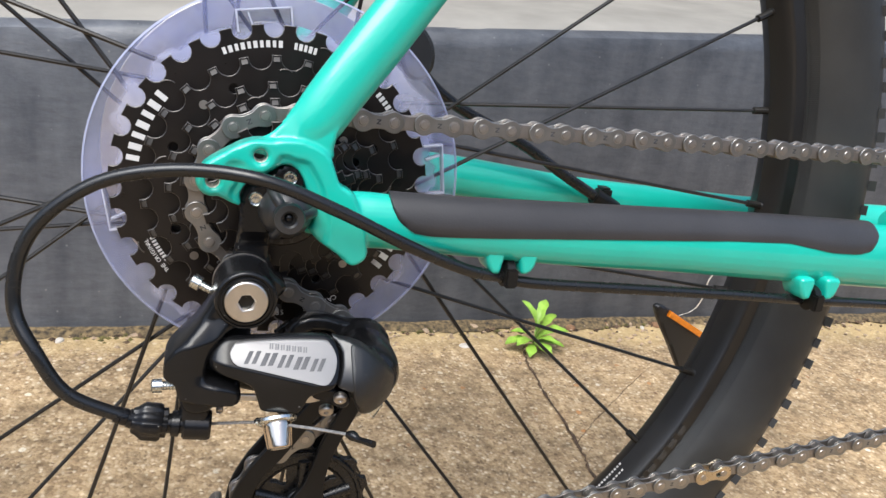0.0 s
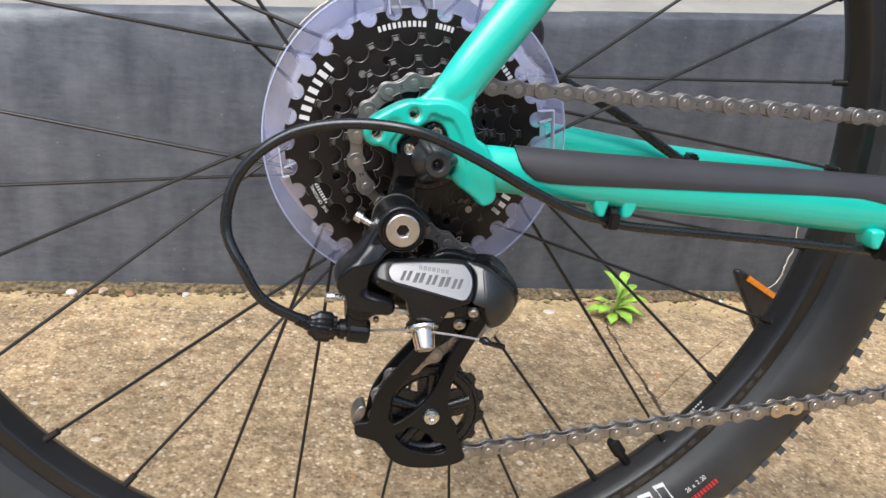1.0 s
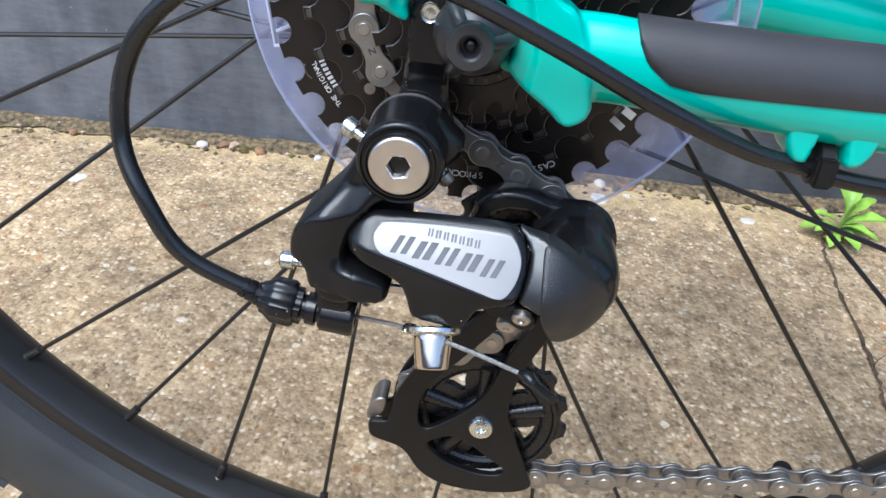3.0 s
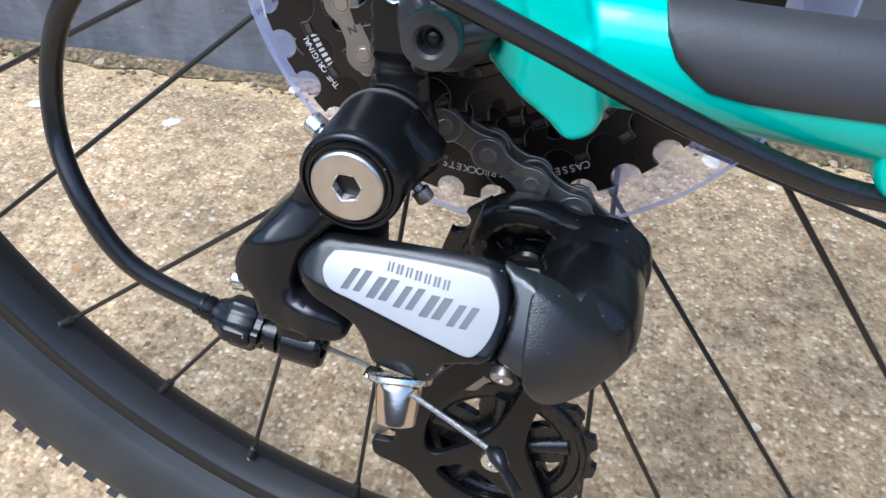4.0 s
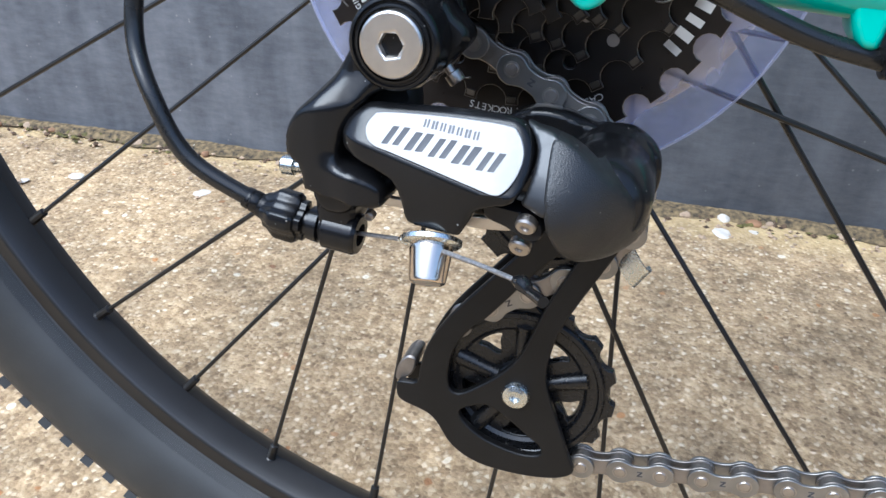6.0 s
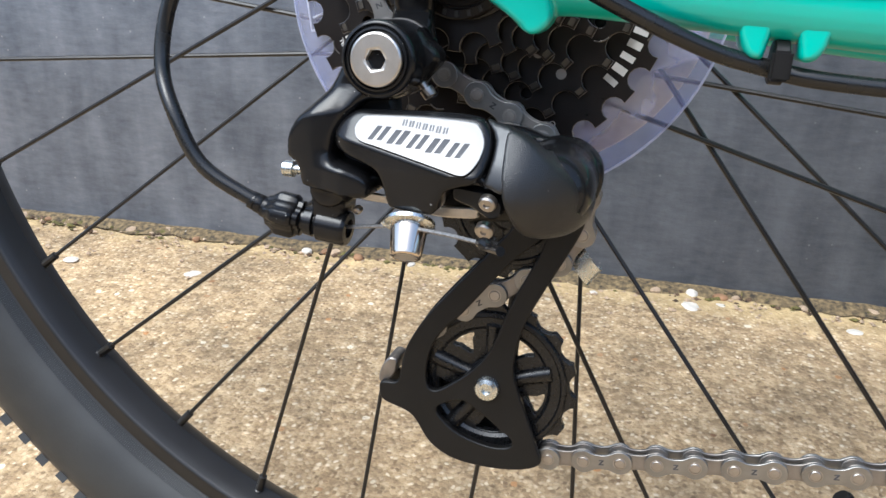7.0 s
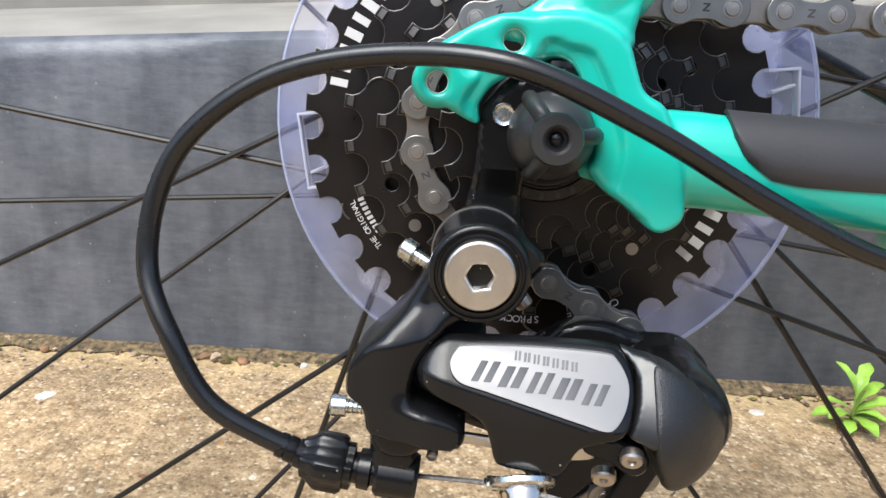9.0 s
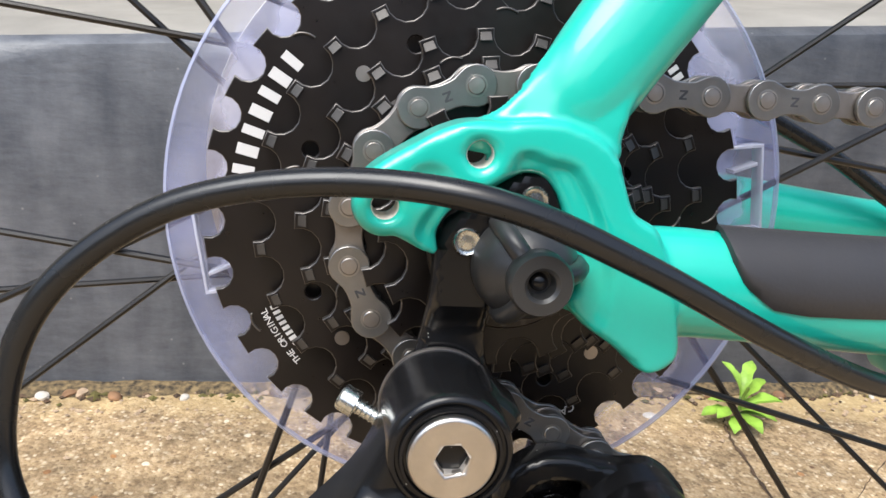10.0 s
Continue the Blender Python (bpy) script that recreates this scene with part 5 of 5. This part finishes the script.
def pulley(n, c, a0, holes, teeth, bite, tip, out, body):
    """A toothed wheel with a raised ring, fat spokes and rounded windows; body is the radius where the teeth start."""
    cx, cz = c
    wins = []
    for i in range(holes):
        a = a0 + 2 * math.pi * i / holes
        ro, ri, w = body - 7.8, 12.8, math.pi / holes
        corners = [(ro, -w * 0.36), (ro + 0.3, 0), (ro, w * 0.36), ((ro + ri) / 2 + 1, w * 0.24), (ri, 0), ((ro + ri) / 2 + 1, -w * 0.24)]
        wins.append(loop([(cx + r * math.cos(a + b), cz + r * math.sin(a + b)) for r, b in corners], 3))
    p = part("jockey_wheel", plate(cog_line(n, cx, cz, teeth, tip=tip, bite=bite, out=out), wins, -51.6, -48.4, 0.4, 2), PULLEY, derailleur, "black plastic toothed jockey wheel")
    part("pulley_rim", lathe([(body, -52.2), (body - 0.5, -53.0), (body - 1.8, -53.2), (body - 2.4, -52.5), (body - 5.6, -52.4), (body - 6.8, -51.6), (body - 6.8, -47.4), (body, -47.4)], B(cx, 0, cz), segs=60, closed=True), PULLEY, p)
    part("pulley_hub", lathe([(7.6, -54.3), (8.6, -53.6), (9.4, -52.0), (9.4, -46.5), (7.6, -46)], B(cx, 0, cz), segs=36), PULLEY, p)
    for i in range(holes):
        a = a0 + 2 * math.pi * (i + 0.5) / holes
        part("pulley_spoke", tube([(cx + r * math.cos(a), -50.9, cz + r * math.sin(a)) for r in (6.5, 12, body - 5.0)], 3.0, 14, 1.0, [3.6, 3.0, 3.4]), PULLEY, p)


pulley(15, TENS_C, radians(54), 5, radians(102), 5.2, -2.8, 2.66, 27.4)
pulley(11, GUIDE_C, radians(90), 5, radians(75) + 0.1, 3.6, -0.4, 3.6, 20.8)
part("pulley_bolt", lathe([(4.4, 1.2), (4.6, -0.8), (4.0, -1.8), (2.6, -2.3), (1.7, -2.3), (1.5, -0.9), (0.05, -0.9)], B(13.6, -57.8, -142.2), segs=32), ZINC, derailleur, "bright zinc pulley bolt")

# -- shift cable
part("barrel_adjuster", join(
    lathe([(2.4, -7.2), (2.9, -6.9), (3.0, -5.3), (2.7, -5.0), (3.1, -4.6), (3.1, -3.0), (2.9, -2.6), (3.4, -2.2), (3.5, 1.2)], B(-53.8, -89, -77.4), (1, 0.03, -0.40), 28),
    lathe([(3.3, 0), (4.1, 0.4), (4.5, 1.6), (5.3, 2.8), (6.0, 3.8), (6.2, 4.6), (6.2, 9.4), (5.6, 10.4), (4.9, 10.6), (4.9, 12.2), (4.0, 12.5)], B(-54.9, -89, -77.6), (1, 0, -0.13), 72, flute=lambda a: 1 + 0.12 * max(-1, min(1, 2 * math.cos(4 * a + 0.5)))),
    lathe([(3.6, 12.8), (3.6, 15.5), (4.6, 15.8), (4.8, 18.5), (3.6, 18.9), (3.6, 19.8)], B(-57, -89, -78.0), (1, 0, -0.09), 32),
    lathe([(4.8, 19.6), (5.6, 20.4), (5.7, 28.6), (5.1, 29.6), (3.0, 29.7), (2.6, 27.6), (1.2, 27.4)], B(-57, -89, -78.0), (1, 0, -0.09), 32),
    pillow(loop([(-38.6, -62), (-38.9, -70), (-38.2, -77), (-36, -80.5), (-31, -80.8), (-28.6, -77), (-27.6, -70), (-26, -62)], 5), lambda x, z: -93.2, -82, 2.0, (), 1.2)), BLACK_SATIN, derailleur, "black ribbed barrel adjuster", 28)
HOUSE = [(-56.0, -89.2, -76.6), (-75.1, -91.4, -65.6), (-84.8, -90.9, -50.2), (-91.8, -86.0, -36.0), (-90.1, -83.3, -18.0), (-80.9, -83.2, -3.2), (-63.4, -83.6, 8.7), (-38.9, -88.0, 14.2), (-12.7, -95.4, 13.3), (14.0, -93.8, 3.2), (42.6, -87.2, -10.6), (68.4, -80.0, -21.4), (86.0, -74.7, -25.9),
         (102, -75, -28.4), (150, -74, -30.8), (200, -72, -33.6), (250, -70, -36.8), (300, -66, -40), (370, -60, -45)]
part("shift_cable_housing", tube(strand(HOUSE, 8), 2.45, 16), HOUSING, bicycle, "glossy black gear cable housing")
part("shift_cable", tube(strand([(-28, -89.5, -80.0), (-16, -95.2, -77.0), (-9, -99.6, -75.0), (-3, -103.4, -74.0), (3.4, -107.0, -73.4), (10, -110.8, -72.8), (20, -116.7, -72.2)], 6), 0.6, 8), CABLE, derailleur, "bare steel inner cable")
part("cable_end", tube(strand([(18, -115.6, -72.3), (19.6, -116.4, -72.3), (20.6, -117.4, -72.3), (22, -119.6, -72.4), (24.2, -123, -71.6), (25.9, -125.8, -71.0)], 4), 0, 12, 1.0, [v[0] for v in strand([(0.9, 0, 0), (1.75, 0, 0), (1.75, 0, 0), (1.15, 0, 0), (1.2, 0, 0), (1.25, 0, 0)], 4)]), BLACK_SATIN, derailleur, "crimped black cable end cap")

# -- far side: brake hose, caliper, pedal
part("brake_hose", tube(strand([(74, 56, 56), (84, 56.5, 44), (100.5, 57, 32.6), (124, 57.5, 22), (147.5, 58, 11.6), (175, 58, -4), (206, 58.5, -20), (226, 62, -30)], 6), 3.3, 14), HOUSING, bicycle, "black brake hose")
part("brake_caliper", shell([(62, 70), (66, 50), (74, 44), (82, 50), (82, 62), (74, 72)], [(44, 2, 0, 0), (46, 0, 0, 0), (62, 0, 0, 0), (65, 2, 0, 0)], 5), BLACK_GRAIN, bicycle, "black disc brake caliper")
part("hose_clip", join(tube([(196, 58.2, -15), (204, 58.4, -19), (212, 58.8, -23)], 5.2, 14), box(201, 209, 58, 70, -20, -10, 1.5)), BLACK_MATT, bicycle)


def pedal():
    """The far pedal, tilted nose down, its reflector on the rear edge."""
    body = pillow(loop([(338.6, -131.4), (343, -129.6), (352, -133.2), (372, -144.4), (393, -156.6), (399, -163), (396, -173), (386, -183), (376, -189.8), (371, -186), (358.2, -165.6), (346, -147), (341, -138)], 4), lambda x, z: 178 + 0.02 * (x - 360) ** 2 * 0.2, 185, 2.0, (), 2.0)
    p = part("pedal", join(body, box(362, 386, 181, 185, -172, -154, 1)), BLACK_GRAIN, bicycle, "black plastic pedal with orange reflector")
    part("reflector", plate([Vector(q) for q in ((351.4, -133.6), (391.4, -155.4), (389.2, -160.2), (349.4, -138.6))], [], 174.5, 179, 0.8, 2), ORANGE, p, "orange plastic reflector")


pedal()


def wheel_marks():
    """Bars in place of the print on the sidewall and the rim."""
    for mid, n, r, w, h, y, parent, material in ((-45.7, 9, 301.6, 1.5, 3.2, -24.9, tyre, PRINT_RED), 
                                                 (-58.0, 8, 275.8, 6.0, 3.6, -12.5, wheel, RIM_PRINT), (-46.0, 5, 275.8, 6.0, 3.6, -12.5, wheel, RIM_PRINT), (-34.0, 6, 275.8, 6.0, 3.6, -12.5, wheel, RIM_PRINT), (-40.2, 10, 266.9, 1.3, 1.0, -0.9, wheel, PRINT_WHITE), (-40.2, 8, 268.3, 1.5, 1.0, -4.2, wheel, PRINT_WHITE)):
        for i in range(n):
            a = radians(mid) + (i - n / 2) * (w + (0.9 if w < 5 else 3.4)) / r
            c, s = math.cos(a), math.sin(a)
            pts = [Vector((c * rr - s * t, s * rr + c * t)) for rr, t in ((r - h / 2, -w / 2), (r + h / 2, -w / 2), (r + h / 2, w / 2), (r - h / 2, w / 2))]
            part("bar_mark", plate(pts, [], y - 0.25, y + 0.9, 0.05, 1), material, parent)


wheel_marks()


def on_sidewall(bm):
    """Lays a flat piece, built round y = 0, on the near side of the tyre."""
    for v in bm.verts:
        r = math.hypot(v.co.x, v.co.z - HUB) / MM
        v.co.y += (np.interp(r, [p[0] for p in tyre_prof], [p[1] for p in tyre_prof]) - 0.6) * MM
    return bm


def tyre_size():
    """The size moulded and painted on the sidewall, its top towards the hub."""
    bms = []
    for i, ch in enumerate("26 x 2.20"):
        a = radians(-46.3) + (i - 4) * 1.75 / 295
        if ch != " ":
            bms.append(text_bm(ch, 4.0, (295 * math.cos(a), 0, 295 * math.sin(a)), 0, a + math.pi / 2))
    part("print", on_sidewall(join(*bms)), PRINT_WHITE, tyre, "white tyre size")
    for i in range(3):
        a = radians(-50.3) - i * 11.5 / 288
        c, s = math.cos(a), math.sin(a)
        def edge(k):
            return [Vector((c * rr - s * t, s * rr + c * t)) for rr, t in ((294 - 11 * (0.5 + (v - 0.5) * k) + 1.2 * u, (u - 0.5) * 9.0 * k) for u, v in mark_line(i))]
        bar = plate(edge(1.0), [edge(0.72)], -0.25, 0.5, 0.03, 1)
        part("bar_mark", on_sidewall(bar), PRINT_WHITE, tyre)


tyre_size()

# ---- loose things on the pavement ----


def leaf_bm(l, w, fold, rnd):
    """A lobed dandelion-like leaf, a little thick, drooping to its tip."""
    bm = bmesh.new()
    n = 12
    rows = []
    for i in range(n + 1):
        u = i / n
        hw = w * (0.10 + math.sin(math.pi * min(1, u * 1.02)) ** 0.7 * (0.35 + 0.65 * u)) * (1 + 0.16 * math.cos(u * 15 + rnd))
        hw = max(hw, 0.0008) if u < 0.98 else 0.0006
        z = l * (0.55 * u - 0.5 * u * u)
        rows.append([bm.verts.new((u * l, s * hw, z + abs(s) * hw * fold + dz)) for dz in (0, -0.0004) for s in (-1, -0.5, 0, 0.5, 1)])
    for a, b in zip(rows, rows[1:]):
        for j in range(4):
            bm.faces.new((a[j], a[j + 1], b[j + 1], b[j]))
            bm.faces.new((a[5 + j + 1], a[5 + j], b[5 + j], b[5 + j + 1]))
        bm.faces.new((a[0], b[0], b[5], a[5]))
        bm.faces.new((a[4], a[9], b[9], b[4]))
    bmesh.ops.recalc_face_normals(bm, faces=bm.faces)
    return bm


def weed(x, y):
    ob = new("weed")
    ob.location = (x, y, 0)
    tagged(ob, "small bright green weed in the joint beside the wall", "plant")
    rng = random.Random(5)
    part("stem", tube([(0, 0, 0), (0.002, -0.002, 0.03), (0.004, -0.004, 0.04)], 1.6, 8, world_pts=True), STEM, ob)
    for i, (turn, rise, l) in enumerate(((184, 0, 0.040), (204, 4, 0.034), (166, 12, 0.032), (4, 10, 0.046), (-24, 0, 0.038), (32, 24, 0.040), (128, 44, 0.036), (58, 40, 0.040), (250, -4, 0.034), (286, 0, 0.038), (320, 8, 0.030))):
        lf = part("leaf", leaf_bm(l, l * rng.uniform(0.19, 0.25), rng.uniform(0.15, 0.4), i), LEAF, ob)
        lf.matrix_basis = Matrix.Translation((0, 0, 0.008 + 0.0005 * rise)) @ Matrix.Rotation(radians(turn + rng.uniform(-8, 8)), 4, "Z") @ Matrix.Rotation(radians(-rise), 4, "Y")
    return ob


weed(0.360, 0.452)


def pebble(x, y, r, material, label, flat=0.5, seed=0):
    bm = bmesh.new()
    bmesh.ops.create_icosphere(bm, subdivisions=2, radius=r)
    for v in bm.verts:
        k = 1 + 0.35 * noise.noise(v.co / r * 0.9 + Vector((seed * 3.1, 0, 0)))
        v.co = Vector((v.co.x * k * 1.25, v.co.y * k, v.co.z * k * flat))
    ob = new("pebble", mesh_of("pebble", bm, material))
    ob.location = (x, y, r * flat * 0.45)
    ob.rotation_euler = (0, 0, seed)
    return tagged(ob, label, "stone", "loose stones on the pavement")


for i, (x, y, r) in enumerate([(-0.534, 0.380, 0.007), (-0.388, 0.388, 0.007), (0.125, 0.468, 0.009), (0.154, 0.479, 0.005), (-0.579, 0.354, 0.005), (0.028, 0.469, 0.006), (0.275, 0.459, 0.006), (-0.17, 0.37, 0.004), (0.22, 0.30, 0.003), (-0.3, 0.23, 0.003)]):
    pebble(x, y, r, PALE_STONE, "pale flat pebble on the concrete", 0.25, i)
rng = random.Random(21)
for i in range(46):
    x = -0.72 + 1.3 * (i + rng.random()) / 46
    pebble(x, wall_y(x) - rng.uniform(0.004, 0.022), rng.uniform(0.003, 0.0065), (BROWN_STONE, TAN_STONE, PALE_STONE)[(0, 1, 0, 1, 2)[i % 5]], "small brown stone in the dirt at the wall foot", 0.7, i + 20)


def gutter_debris():
    """Grit, moss and crumbs gathered along the foot of the wall."""
    rng = random.Random(9)
    for name, material, label, n, r0, r1 in (("grit", DEBRIS, "dark dry grit and leaf crumbs along the wall foot", 900, 0.0015, 0.005), ("moss", MOSS, "low moss along the wall foot", 700, 0.002, 0.006), ("gravel", TAN_STONE, "loose tan gravel crumbs near the wall", 900, 0.0012, 0.0036)):
        verts, faces = [], []
        for i in range(n):
            x = rng.uniform(-1.1, 1.1)
            d = abs(rng.gauss(0, 0.012 if name != "gravel" else 0.05)) + 0.001
            if name == "moss" and noise.noise((x * 6, 2.0, 0)) < -0.1:
                continue
            c = Vector((x, wall_y(x) - d, rng.uniform(0.0, 0.003)))
            r = rng.uniform(r0, r1)
            k = len(verts)
            for dx, dy, dz in ((1, 0, 0), (-1, 0, 0), (0, 1, 0), (0, -1, 0), (0, 0, 1), (0, 0, -1)):
                s = rng.uniform(0.5, 1.2) * r
                verts.append(c + Vector((dx * s * 1.3, dy * s, dz * s * 0.7)))
            for a, b, e in ((0, 2, 4), (2, 1, 4), (1, 3, 4), (3, 0, 4), (2, 0, 5), (1, 2, 5), (3, 1, 5), (0, 3, 5)):
                faces.append((k + a, k + b, k + e))
        me = bpy.data.meshes.new(name)
        me.from_pydata(verts, [], faces)
        me.materials.append(material)
        tagged(new(name, me), label, name, kind="stuff")


gutter_debris()


def crack(points, wide=1.0):
    """A dark open joint in the slab, filled with dirt."""
    bm = bmesh.new()
    rng = random.Random(3)
    pts = strand([(x, y, 0) for x, y in points], 10)
    rows = []
    for i, p in enumerate(pts):
        w = 0.0019 * wide * (0.25 + rng.random() ** 1.5)
        j = rng.uniform(-0.0012, 0.0012)
        z = 0.0045 + 0.004 * noise.noise((p.x * 3, p.y * 3, 0.3)) * 1.0 - 0.003
        rows.append([bm.verts.new((p.x + j - w, p.y, z)), bm.verts.new((p.x + j, p.y, z + 0.0006)), bm.verts.new((p.x + j + w, p.y, z))])
    for a, b in zip(rows, rows[1:]):
        bm.faces.new((a[0], a[1], b[1], b[0]))
        bm.faces.new((a[1], a[2], b[2], b[1]))
    bmesh.ops.recalc_face_normals(bm, faces=bm.faces)
    ob = new("crack", mesh_of("crack", bm, DEBRIS))
    tagged(ob, "dark crack in the concrete filled with dirt", "crack", kind="structure")


crack([(0.350, 0.455), (0.340, 0.42), (0.334, 0.35), (0.331, 0.257), (0.325, 0.21), (0.315, 0.12), (0.308, 0.0)])
crack([(0.503, 0.405), (0.444, 0.359), (0.40, 0.322), (0.37, 0.297), (0.330, 0.258)], 0.3)


def wall_crack():
    """A pale filled hairline that climbs the painted plinth."""
    bm = bmesh.new()
    rng = random.Random(8)
    rows = []
    for p in strand([(0.612, 0, 0.010), (0.632, 0, 0.018), (0.641, 0, 0.032), (0.643, 0, 0.055), (0.648, 0, 0.082), (0.643, 0, 0.12), (0.650, 0, 0.17)], 7):
        x, w = p.x + rng.uniform(-0.001, 0.001), rng.uniform(0.0006, 0.0016)
        rows.append([bm.verts.new((x + dx, wall_y(x) - d - 0.0035, p.z)) for dx, d in ((-w, 0), (0, 0.0006), (w, 0))])
    for a, b in zip(rows, rows[1:]):
        for k in (0, 1):
            bm.faces.new((a[k], a[k + 1], b[k + 1], b[k]))
    bmesh.ops.recalc_face_normals(bm, faces=bm.faces)
    tagged(new("filled_crack", mesh_of("filled_crack", bm, PALE_STONE)), "thin pale filled crack in the painted plinth", "crack", kind="structure")


wall_crack()


def gutter_strip():
    """The dirt-filled joint between the slab and the wall."""
    bm = bmesh.new()
    rows = []
    for i in range(241):
        x = -1.2 + i * 0.01
        w = 0.019 + 0.011 * noise.noise((x * 9, 1.3, 0)) + 0.009 * noise.noise((x * 47, 2.3, 0)) + 0.004 * noise.noise((x * 160, 2.3, 0))
        y = wall_y(x)
        rows.append([bm.verts.new((x, y + 0.004, 0.007 + 0.003 * noise.noise((x * 30, 0, 1)))), bm.verts.new((x, y - 0.5 * w, 0.006 + 0.003 * noise.noise((x * 40, 3, 1)))), bm.verts.new((x, y - w, 0.0015))])
    for a, b in zip(rows, rows[1:]):
        for k in (0, 1):
            bm.faces.new((a[k], a[k + 1], b[k + 1], b[k]))
    bmesh.ops.recalc_face_normals(bm, faces=bm.faces)
    tagged(new("gutter_dirt", mesh_of("gutter_dirt", bm, GUTTER)), "strip of dark dirt in the joint at the wall foot", "dirt", kind="structure")


gutter_strip()

bead_band()
knobs()
